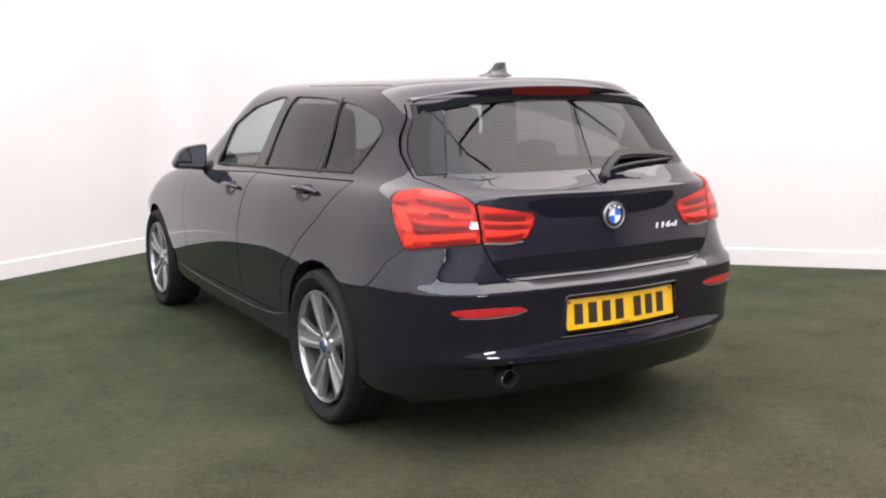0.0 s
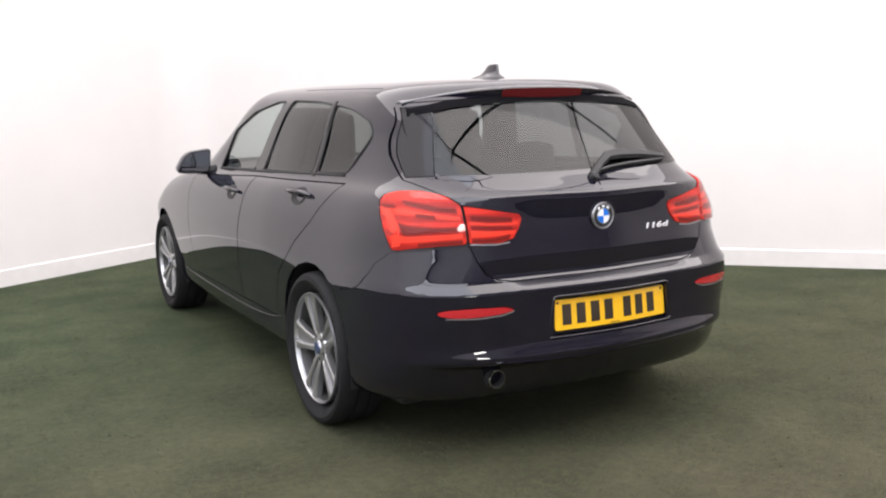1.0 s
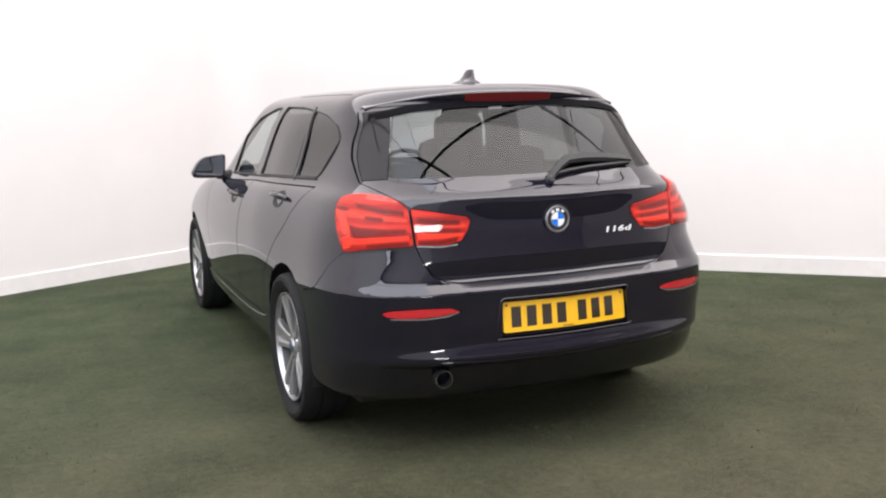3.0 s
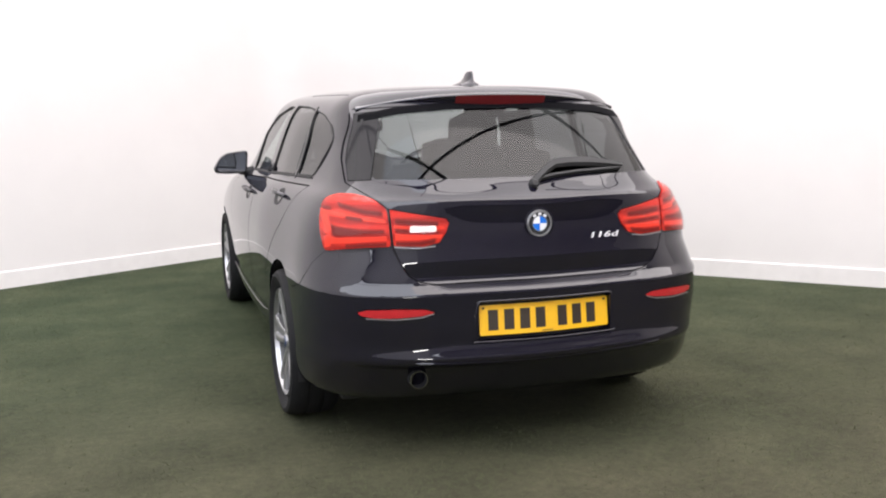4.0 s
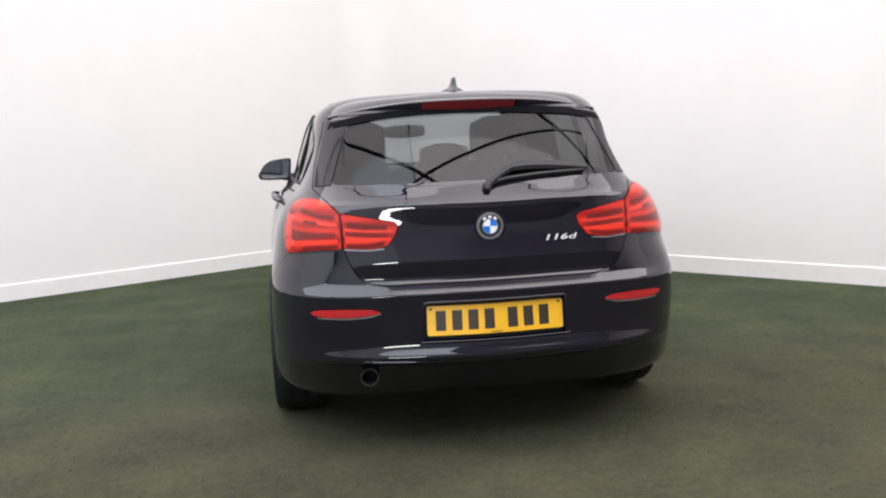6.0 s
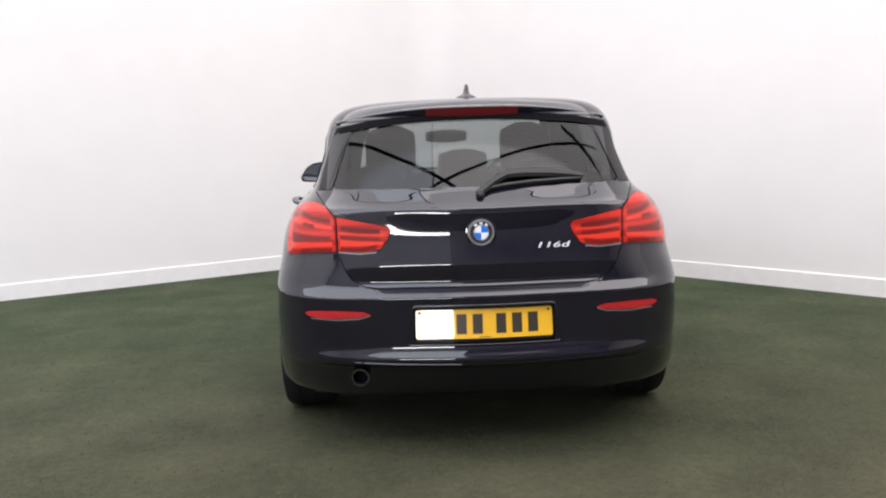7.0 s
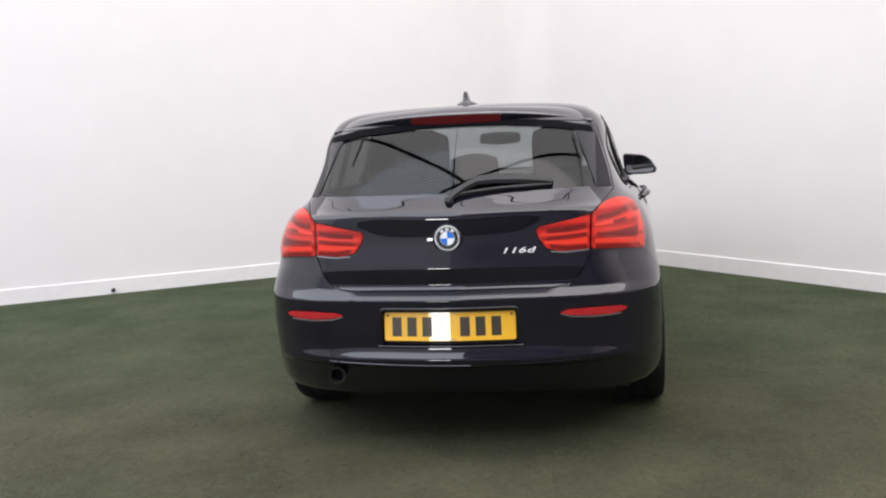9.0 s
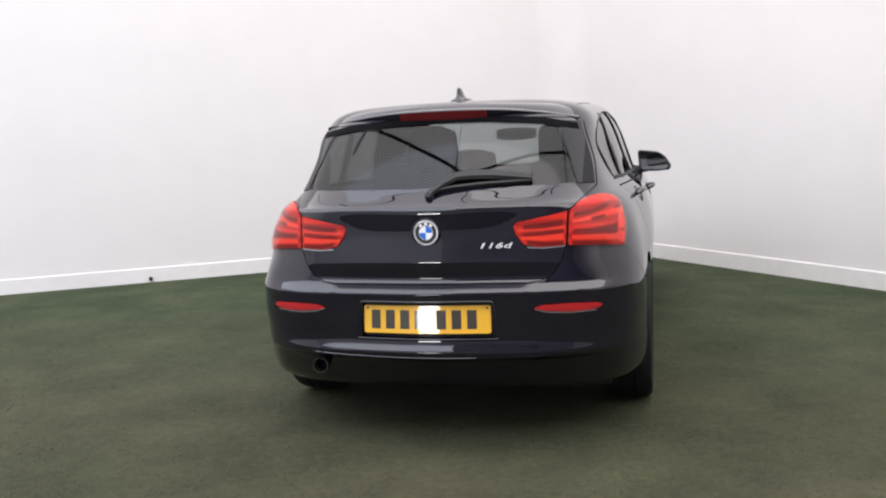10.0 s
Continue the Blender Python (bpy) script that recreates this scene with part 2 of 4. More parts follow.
def loft(bm, loops):
    """Closed loops of equal length joined in order, ends capped."""
    rows = [[bm.verts.new(p) for p in loop] for loop in loops]
    n = len(rows[0])
    for a, b in zip(rows, rows[1:]):
        for k in range(n):
            bm.faces.new((a[k], a[(k + 1) % n], b[(k + 1) % n], b[k]))
    bm.faces.new(rows[0]), bm.faces.new(rows[-1])
    return bm


def glide(xs, ys, x):
    """Monotone cubic through (xs, ys); ys may have further axes."""
    xs, ys, x = np.asarray(xs, float), np.asarray(ys, float), np.asarray(x, float)
    h = np.diff(xs).reshape(-1, *[1] * (ys.ndim - 1))
    d = np.diff(ys, axis=0) / h
    m = np.zeros_like(ys)
    m[0], m[-1] = d[0], d[-1]
    same = d[:-1] * d[1:] > 0
    m[1:-1] = np.where(same, 2 * d[:-1] * d[1:] / np.where(same, d[:-1] + d[1:], 1), 0)
    k = np.clip(np.searchsorted(xs, x) - 1, 0, len(xs) - 2)
    shape = (-1, *[1] * (ys.ndim - 1))
    u = np.clip((x - xs[k]) / (xs[k + 1] - xs[k]), 0, 1).reshape(shape)
    hh = (xs[k + 1] - xs[k]).reshape(shape)
    return (2 * u**3 - 3 * u**2 + 1) * ys[k] + (u**3 - 2 * u**2 + u) * hh * m[k] + (3 * u**2 - 2 * u**3) * ys[k + 1] + (u**3 - u**2) * hh * m[k + 1]


def structure(name, bm, mat, label, category):
    return tagged(part(name, bm, mat, smooth=False), label, category, kind="structure")


# ---- the room ----
CORNER, LEFT_END, RIGHT_END = Vector((0.0, 6.17, 0)), Vector((-9.0, 0.86, 0)), Vector((7.2, -1.53, 0))
BACK_Y = -8.0


def wall_slab(name, a, b, mat, label, height=ROOM_H, thick=0.2, z0=0.0, inside=(0, 0, 0)):
    d = (b - a).normalized()
    n = Vector((-d.y, d.x, 0))
    if n.dot(Vector(inside) - a) > 0:
        n = -n
    lo, hi = Vector((0, 0, z0)), Vector((0, 0, height))
    bm = bmesh.new()
    loft(bm, [[a + lo, b + lo, b + n * thick + lo, a + n * thick + lo], [a + hi, b + hi, b + n * thick + hi, a + n * thick + hi]])
    return structure(name, bm, mat, label, "wall")


def skirting(line):
    """A moulded board along the foot of a wall, on the room's side of the line."""
    prof = [(0.001, 0.0), (0.013, 0.0), (0.013, 0.124), (0.011, 0.129), (0.007, 0.1315), (0.001, 0.132)]
    loops = []
    for i, p in enumerate(line):
        d = (line[min(i + 1, len(line) - 1)] - line[max(i - 1, 0)]).normalized()
        n = Vector((-d.y, d.x, 0))
        n = -n if n.dot(-p) < 0 else n
        loops.append([p + n * u + Vector((0, 0, v)) for u, v in prof])
    bm = bmesh.new()
    loft(bm, loops)
    return structure("baseboard", bm, SKIRT, "white painted skirting board along the foot of the white wall", "skirting board")


# the two white walls meet in a soft, plastered curve
TO_LEFT, TO_RIGHT = (LEFT_END - CORNER).normalized(), (RIGHT_END - CORNER).normalized()
BEND_R = 0.45
BEND_T = BEND_R / math.tan(TO_LEFT.angle(TO_RIGHT) / 2)
BEND_A, BEND_B = CORNER + TO_LEFT * BEND_T, CORNER + TO_RIGHT * BEND_T
BEND_C = CORNER + (TO_LEFT + TO_RIGHT).normalized() * math.hypot(BEND_R, BEND_T)


def bend_points(inset, steps=20):
    """The corner's curve, moved into the room by inset."""
    a, b = BEND_A - BEND_C, BEND_B - BEND_C
    return [BEND_C + (a.lerp(b, k / steps)).normalized() * (BEND_R - inset) for k in range(steps + 1)]


wall_slab("wall_north_west", BEND_A, LEFT_END, WALL, "smooth white painted studio wall with a white skirting board")
wall_slab("wall_north_east", BEND_B, RIGHT_END, WALL, "smooth white painted studio wall with a white skirting board")
bm = bmesh.new()
loft(bm, [[p, p + Vector((0, 0, ROOM_H)), q + Vector((0, 0, ROOM_H)), q] for p, q in zip(bend_points(0), bend_points(-0.2))])
tagged(part("wall_north_corner", bm, WALL), "smooth white rounded corner between the studio walls", "wall", kind="structure")
skirting([BEND_A, LEFT_END])
skirting([BEND_B, RIGHT_END])
skirting(bend_points(0))
wall_slab("wall_west", LEFT_END, Vector((-9.0, BACK_Y, 0)), WALL, "plain white side wall of the studio")
wall_slab("wall_east", RIGHT_END, Vector((7.2, BACK_Y, 0)), WALL, "plain white side wall of the hall")
# back side: white wall, a tall opening to daylight, then the dark hall
DOOR_X0, DOOR_X1, DOOR_H = -2.60, -1.20, 0.80
wall_slab("wall_south_light", Vector((-9.2, BACK_Y, 0)), Vector((DOOR_X0, BACK_Y, 0)), BACK, "plain light grey back wall of the studio")
wall_slab("wall_south_dark", Vector((DOOR_X1, BACK_Y, 0)), Vector((7.4, BACK_Y, 0)), HALL, "plain dark back wall of the hall")
wall_slab("wall_under_window", Vector((DOOR_X0, BACK_Y, 0)), Vector((DOOR_X1, BACK_Y, 0)), BACK, "light grey wall under the window opening", height=0.20)
wall_slab("wall_over_window", Vector((DOOR_X0, BACK_Y, 0)), Vector((DOOR_X1, BACK_Y, 0)), BACK, "light grey wall over the window opening", z0=DOOR_H)
bm = bmesh.new()
box(bm, DOOR_X0 - 0.6, DOOR_X1 + 0.6, BACK_Y - 0.9, BACK_Y - 0.85, -0.02, DOOR_H + 0.8)
structure("backdrop", bm, DAYLIGHT, "bright overcast daylight outside the low opening in the back wall", "daylight")
bm = bmesh.new()
box(bm, -9.4, 7.6, BACK_Y - 0.3, 6.6, ROOM_H, ROOM_H + 0.1)
structure("ceiling", bm, CEIL, "white sheeted roof with long translucent rooflights", "ceiling")


def beam(a, b, w=0.09, h=0.14):
    a, b = Vector(a), Vector(b)
    d = (b - a).normalized()
    s, up = d.cross(Vector((0, 0, 1))).normalized() * w / 2, Vector((0, 0, h / 2))
    bm = bmesh.new()
    loft(bm, [[p + s + up, p - s + up, p - s - up, p + s - up] for p in (a, b)])
    return tagged(part("roof_beam", bm, STEEL_DARK, smooth=False), "dark steel roof beam under the white ceiling", "beam", kind="structure")


BEAM_Z = ROOM_H - 0.30
for y in (-7.2, -5.6):
    beam((-8.8, y, BEAM_Z), (7.0, y, BEAM_Z), 0.07, 0.09)


def roof_cable(points, radius):
    """A dark cable slung under the roof sheeting."""
    bm = bmesh.new()
    pts = np.array(points, float)
    along = np.r_[0, np.cumsum(np.linalg.norm(np.diff(pts, axis=0), axis=1))]
    fine = glide(along, pts, np.linspace(0, along[-1], 24))
    tube(bm, [(x, y, 4.0) for x, y in fine], radius, 8)
    return tagged(part("roof_cable", bm, STEEL_DARK), "dark cable slung under the white roof", "cable", "cables under the roof")


CABLES = [
    ([(0.25, -0.52), (-0.1, -0.29), (-0.5, -0.06), (-1.0, 0.21), (-1.5, 0.52), (-2.2, 0.93), (-3.1, 1.38), (-4.5, 2.2)], 0.021),
    ([(-0.6, -0.30), (0.0, -0.13), (0.4, 0.0), (0.8, 0.15), (1.2, 0.30), (1.7, 0.50), (2.4, 0.80)], 0.017),
    ([(1.5, 0.62), (2.3, 0.50), (3.3, 0.30)], 0.030),
    ([(-0.30, 0.60), (-0.38, 0.25), (-0.41, -0.30)], 0.009),
    ([(2.52, 0.75), (2.44, 0.2), (2.46, -0.35)], 0.010),
]


# turf floor
bm = bmesh.new()
box(bm, -9.4, 7.6, BACK_Y - 1.0, 6.6, -0.12, 0.0)
tagged(part("floor", bm, TURF, smooth=False), "short green artificial turf covering the whole floor", "artificial turf", kind="structure")

# ---- the car: body shell ----
REAR_AXLE, FRONT_AXLE, WHEEL_R, TRACK = 0.90, 3.59, 0.317, 0.756
Z_AT = (0.1, 0.9, 2.0, 3.0, 4.2)
# how much the half width draws in towards the tail, by height
TUCK_Z = (0.25, 0.36, 0.45, 0.6, 0.72, 0.85, 0.98, 1.09, 1.2, 1.3)
TUCK = (0.016, 0.017, -0.0, -0.016, -0.036, -0.039, -0.045, -0.056, -0.054, 0.0)
# half width, rear y, front y, rear corner depth and power, front corner depth and power, height along Z_AT
RINGS = [
    (0.750, 0.420, 4.22, 0.60, 3.6, 0.55, 2.8, (0.168, 0.190, 0.200, 0.200, 0.200)),
    (0.800, 0.270, 4.26, 0.65, 3.6, 0.58, 2.8, (0.202, 0.222, 0.232, 0.232, 0.232)),
    (0.836, 0.130, 4.29, 0.69, 3.6, 0.60, 2.8, (0.240, 0.254, 0.262, 0.262, 0.262)),
    (0.846, 0.094, 4.31, 0.69, 3.5, 0.62, 2.8, (0.300, 0.300, 0.300, 0.300, 0.300)),
    (0.85, 0.066, 4.32, 0.707, 3.45, 0.62, 2.8, (0.37, 0.37, 0.37, 0.37, 0.37)),
    (0.853, 0.018, 4.32, 0.815, 3.45, 0.64, 2.8, (0.388, 0.388, 0.388, 0.388, 0.388)),
    (0.856, 0.014, 4.32, 0.823, 3.45, 0.64, 2.8, (0.409, 0.409, 0.409, 0.409, 0.409)),
    (0.859, 0.021, 4.33, 0.788, 3.45, 0.64, 2.8, (0.421, 0.421, 0.421, 0.421, 0.421)),
    (0.861, 0.034, 4.33, 0.722, 3.45, 0.64, 2.8, (0.444, 0.444, 0.444, 0.444, 0.444)),
    (0.87, 0.03, 4.35, 0.739, 3.67, 0.64, 2.8, (0.53, 0.53, 0.53, 0.53, 0.53)),
    (0.879, 0.03, 4.35, 0.814, 3.98, 0.64, 2.8, (0.622, 0.622, 0.622, 0.622, 0.612)),
    (0.881, 0.04, 4.34, 0.801, 4.15, 0.64, 2.8, (0.648, 0.648, 0.648, 0.648, 0.63)),
    (0.882, 0.082, 4.34, 0.774, 4.37, 0.64, 2.8, (0.668, 0.668, 0.668, 0.668, 0.64)),
    (0.8825, 0.104, 4.33, 0.742, 4.48, 0.64, 2.8, (0.68, 0.68, 0.68, 0.68, 0.65)),
    (0.8805, 0.0905, 4.322, 0.82, 4.0, 0.66, 2.7, (0.752, 0.746, 0.746, 0.742, 0.676)),
    (0.8797, 0.0917, 4.318, 0.824, 3.95, 0.662, 2.7, (0.7625, 0.7555, 0.755, 0.750, 0.680)),
    (0.8785, 0.0945, 4.314, 0.826, 3.98, 0.665, 2.69, (0.774, 0.766, 0.765, 0.759, 0.683)),
    (0.873, 0.1065, 4.3, 0.833, 4.2, 0.7, 2.6, (0.826, 0.815, 0.81, 0.8, 0.695)),
    (0.868, 0.1125, 4.29, 0.824, 4.3, 0.72, 2.6, (0.85, 0.838, 0.835, 0.825, 0.702)),
    (0.863, 0.1138, 4.285, 0.828, 4.22, 0.735, 2.55, (0.872, 0.866, 0.862, 0.849, 0.709)),
    (0.857, 0.1138, 4.28, 0.831, 4.14, 0.75, 2.5, (0.89, 0.89, 0.885, 0.87, 0.715)),
    (0.844, 0.1126, 4.265, 0.86, 4.0, 0.775, 2.45, (0.926, 0.921, 0.911, 0.893, 0.725)),
    (0.832, 0.1095, 4.25, 0.885, 3.89, 0.8, 2.4, (0.96, 0.95, 0.935, 0.915, 0.735)),
    (0.823, 0.1092, 4.21, 0.884, 3.85, 0.8, 2.4, (0.971, 0.965, 0.950, 0.928, 0.747)),
    (0.805, 0.12, 4.15, 0.883, 3.79, 0.8, 2.4, (0.978, 0.978, 0.962, 0.94, 0.76)),
    (0.752, 0.17, 3.4, 0.846, 3.83, 0.7, 2.3, (1.03, 1.012, 0.988, 0.97, 0.95)),
    (0.722, 0.233, 3.13, 0.773, 3.97, 0.62, 2.4, (1.098, 1.095, 1.08, 1.06, 1.03)),
    (0.694, 0.312, 2.92, 0.725, 4.22, 0.58, 2.5, (1.17, 1.18, 1.172, 1.14, 1.1)),
    (0.664, 0.392, 2.72, 0.537, 4.38, 0.52, 2.6, (1.24, 1.258, 1.262, 1.22, 1.18)),
    (0.628, 0.452, 2.56, 0.44, 3.2, 0.46, 2.7, (1.29, 1.318, 1.336, 1.29, 1.23)),
    (0.59, 0.49, 2.48, 0.38, 3.2, 0.42, 2.8, (1.322, 1.359, 1.370, 1.34, 1.27)),
    (0.515, 0.515, 2.46, 0.32, 3.2, 0.38, 2.8, (1.342, 1.384, 1.393, 1.37, 1.3)),
    (0.39, 0.54, 2.48, 0.28, 3.2, 0.32, 2.8, (1.354, 1.398, 1.408, 1.388, 1.32)),
    (0.2, 0.56, 2.52, 0.2, 3.2, 0.24, 2.8, (1.362, 1.406, 1.417, 1.398, 1.33)),
    (0.01, 0.64, 2.55, 0.1, 2.5, 0.1, 2.5, (1.364, 1.408, 1.419, 1.4, 1.335)),
]


def even(points, n):
    s = np.r_[0, np.cumsum(np.hypot(*np.diff(points, axis=0).T))]
    t = np.linspace(0, s[-1], n)
    return np.stack([np.interp(t, s, points[:, 0]), np.interp(t, s, points[:, 1])], 1)


def half_outline(w, yr, yf, dr, pr, df, pf, n=(60, 72, 26)):
    a = np.linspace(0, math.pi / 2, 900)
    s, c = np.sin(a), np.cos(a)
    rear = np.stack([w * s ** (2 / pr), yr + dr * (1 - c ** (2 / pr))], 1)
    front = np.stack([w * s ** (2 / pf), yf - df * (1 - c ** (2 / pf))], 1)[::-1]
    rear, front = even(rear, n[0]), even(front, n[2])
    t = np.linspace(0, 1, n[1])[1:-1, None]
    return np.concatenate([rear, rear[-1] * (1 - t) + front[0] * t, front])


BOW_X = np.linspace(0, 0.40, 81)
BOW = np.cumsum((np.interp(BOW_X, (0, 0.12, 0.21, 0.39), (0, 0.088, 0.088, 0)) * 0.005)[::-1])[::-1]


def shell_points(shrink=0.0, rings=RINGS, lower=0.0):
    rows = []
    for w, yr, yf, dr, pr, df, pf, z in rings:
        w *= 0.985 if z[0] < 1.0 else 0.995
        tuck = 1 + np.interp(z[0], TUCK_Z, TUCK) / w
        o = half_outline(max(w * tuck - shrink, 0.005), yr + shrink, yf - shrink, dr, pr, df, pf)
        u = np.clip((o[:, 1] - 0.6) / 0.9, 0, 1)
        o[:, 0] *= 1 + (1 / tuck - 1) * u * u * (3 - 2 * u)
        rows.append(np.column_stack([o, glide(Z_AT, z, np.clip(o[:, 1], 0.1, 4.2)) - lower]))
    rows = np.stack(rows)
    rows[..., 0] *= 1 - 0.058 * (np.clip(rows[..., 1] - 1.9, 0, 3) / 1.8) ** 2
    s = np.r_[0, np.cumsum(np.abs(np.diff(rows, axis=0)).max(axis=2).mean(axis=1) + 0.01)]
    at = np.concatenate([np.linspace(s[i], s[i + 1], n, endpoint=False) for i, n in enumerate(np.clip(np.ceil(np.diff(s) / 0.02), 2, 7).astype(int))] + [[s[-1]]])
    out = glide(s, rows, at)
    # fair the sheet between the rings, but keep the creases of the tail and bumper
    soft = np.where(out[..., 2] < 0.70, 0.06, np.where((out[..., 1] < 0.33) & (out[..., 2] < 1.06), 0.08, 0.5))[..., None]
    soft[0], soft[-1] = 0, 0
    for _ in range(14):
        mean = out.copy()
        mean[1:-1] = (out[:-2] + out[2:]) / 2
        out = out + soft * (mean - out)
    # the tail bows out a little towards its middle
    x, y, z = np.abs(out[..., 0]), out[..., 1], out[..., 2]
    bow = np.interp(x, BOW_X, BOW)
    out[..., 1] -= np.where(y < 0.9, bow * np.interp(z, (0.3, 0.4, 0.955, 1.03), (0.5, 1, 1, 0)), 0)
    return out


def shell_bm(points):
    """Both halves of the shell as one sheet, rear centre first."""
    whole = np.concatenate([points * (-1, 1, 1), points[:, ::-1][:, 1:]], 1)
    n_r, n_c = whole.shape[:2]
    bm = bmesh.new()
    vs = [bm.verts.new(p) for p in whole.reshape(-1, 3)]
    for r in range(n_r - 1):
        for c in range(n_c):
            d = (c + 1) % n_c
            bm.faces.new((vs[r * n_c + c], vs[r * n_c + d], vs[(r + 1) * n_c + d], vs[(r + 1) * n_c + c]))
    bmesh.ops.remove_doubles(bm, verts=bm.verts, dist=0.0002)
    bmesh.ops.recalc_face_normals(bm, faces=bm.faces)
    return bm


def inside(poly, u, v):
    hit = False
    for (a, b), (c, d) in zip(poly, poly[1:] + poly[:1]):
        if (b > v) != (d > v) and u < (c - a) * (v - b) / (d - b) + a:
            hit = not hit
    return hit


def grown(poly, g):
    """The polygon with its edges moved outwards by g."""
    area = sum(a * d - c * b for (a, b), (c, d) in zip(poly, poly[1:] + poly[:1]))
    s = 1 if area > 0 else -1
    out = []
    for i, p in enumerate(poly):
        p, q, r = Vector(poly[i - 1]), Vector(p), Vector(poly[(i + 1) % len(poly)])
        d1, d2 = (q - p).normalized(), (r - q).normalized()
        n1, n2 = Vector((d1.y, -d1.x)) * s, Vector((d2.y, -d2.x)) * s
        b = n1 + n2
        out.append(tuple(q + b * (g / max(0.35, 1 + n1.dot(n2)))))
    return out


class Side:
    """A way of looking at the shell: 2D coordinates, the plane of a cut, and which faces count."""

    def __init__(self, axis, keep):
        self.axis, self.keep = axis, keep

    def uv(self, p):
        return (p.y, p.z) if self.axis == "x" else (p.x, p.z)

    def cut(self, bm, poly, reach=0.085):
        lo = [min(p[k] for p in poly) - reach for k in (0, 1)]
        hi = [max(p[k] for p in poly) + reach for k in (0, 1)]
        faces = []
        for f in bm.faces:
            p = f.calc_center_median()
            u, v = self.uv(p)
            if lo[0] < u < hi[0] and lo[1] < v < hi[1] and self.keep(p):
                faces.append(f)
        for a, b in zip(poly, poly[1:] + poly[:1]):
            a2, b2 = Vector(a), Vector(b)
            e = b2 - a2
            if e.length < 1e-5:
                continue
            near = []
            low, high = (min(a2.x, b2.x) - reach, min(a2.y, b2.y) - reach), (max(a2.x, b2.x) + reach, max(a2.y, b2.y) + reach)
            for f in faces:
                if not f.is_valid:
                    continue
                q = self.uv(f.calc_center_median())
                if not (low[0] < q[0] < high[0] and low[1] < q[1] < high[1]):
                    continue
                q = Vector(q)
                u = min(1, max(0, (q - a2).dot(e) / e.length_squared))
                if (q - a2 - u * e).length < reach:
                    near.append(f)
            if self.axis == "x":
                co, no = Vector((0, *a2)), Vector((0, -e.y, e.x))
            else:
                co, no = Vector((a2.x, 0, a2.y)), Vector((-e.y, 0, e.x))
            geom = list({*near, *(x for f in near for x in f.edges), *(x for f in near for x in f.verts)})
            made = bmesh.ops.bisect_plane(bm, geom=geom, dist=1e-6, plane_co=co, plane_no=no.normalized())
            faces += [x for x in made["geom"] if isinstance(x, bmesh.types.BMFace)]

    def faces(self, bm, poly):
        return [f for f in bm.faces if self.keep(c := f.calc_center_median()) and inside(poly, *self.uv(c))]


LEFT = Side("x", lambda c: c.x < -0.5)
RIGHT = Side("x", lambda c: c.x > 0.5)
REAR = Side("y", lambda c: c.y < 0.62)
FRONT = Side("y", lambda c: c.y > 2.35 and c.z > 0.9)


def both(poly):
    """Half a polygon, from the middle outwards, mirrored to a whole."""
    return [(-a, b) for a, b in reversed(poly) if a > 1e-6] + poly


def flip(poly):
    return [(-a, b) for a, b in poly][::-1]


def circle(cy, cz, r, n=26):
    return [(cy + r * math.cos(2 * math.pi * k / n), cz + r * math.sin(2 * math.pi * k / n)) for k in range(n)]


GLASS_FRONT_DOOR = [(2.46, 0.990), (1.87, 1.006), (1.72, 1.330), (1.82, 1.330), (2.10, 1.285), (2.36, 1.190)]
GLASS_REAR_DOOR = [(1.735, 1.010), (1.150, 1.026), (1.130, 1.308), (1.30, 1.322), (1.610, 1.332)]
GLASS_QUARTER = [(1.105, 1.028), (0.845, 1.034), (0.715, 1.190), (0.75, 1.236), (0.90, 1.282), (1.090, 1.306)]
GLASS_REAR = both([(0.568, 1.044), (0.575, 1.056), (0.488, 1.292), (0.25, 1.312)])
GLASS_BLADE = [(0.580, 1.042), (0.642, 1.035), (0.628, 1.11), (0.576, 1.288), (0.493, 1.296)]
SCREEN = both([(0.60, 1.000), (0.655, 1.02), (0.535, 1.325), (0.50, 1.345), (0.25, 1.372)])
DOOR_FRONT = [(2.82, 0.370), (2.83, 0.60), (2.825, 0.80), (2.80, 0.935), (1.755, 0.976), (1.77, 0.90), (1.82, 0.72), (1.86, 0.55), (1.87, 0.370)]
DOOR_REAR = [(1.747, 0.976), (0.80, 0.992), (0.84, 0.94), (0.94, 0.84), (1.08, 0.74), (1.17, 0.66), (1.275, 0.58), (1.33, 0.47), (1.35, 0.370), (1.862, 0.370), (1.852, 0.55), (1.812, 0.72), (1.762, 0.90)]
HATCH = both([(0.40, 0.673), (0.455, 0.680), (0.495, 0.705), (0.525, 0.75), (0.548, 0.81), (0.553, 0.945), (0.60, 0.985), (0.650, 1.026), (0.636, 1.11), (0.583, 1.302), (0.25, 1.322)])
LAMP_OUTER = [(0.556, 0.811), (0.64, 0.808), (0.715, 0.799), (0.762, 0.787), (0.768, 0.855), (0.760, 0.905), (0.738, 0.957), (0.714, 0.977), (0.678, 0.990), (0.640, 0.990), (0.600, 0.976), (0.561, 0.944)]
LAMP_INNER = [(0.546, 0.815), (0.440, 0.808), (0.385, 0.822), (0.358, 0.855), (0.346, 0.890), (0.356, 0.905), (0.551, 0.942)]
BUMPER = both([(0.40, 0.667), (0.46, 0.674), (0.50, 0.70), (0.531, 0.75), (0.553, 0.803), (0.60, 0.802), (0.766, 0.780), (0.800, 0.735), (0.825, 0.680), (0.845, 0.610), (0.95, 0.560), (0.95, 0.10)])
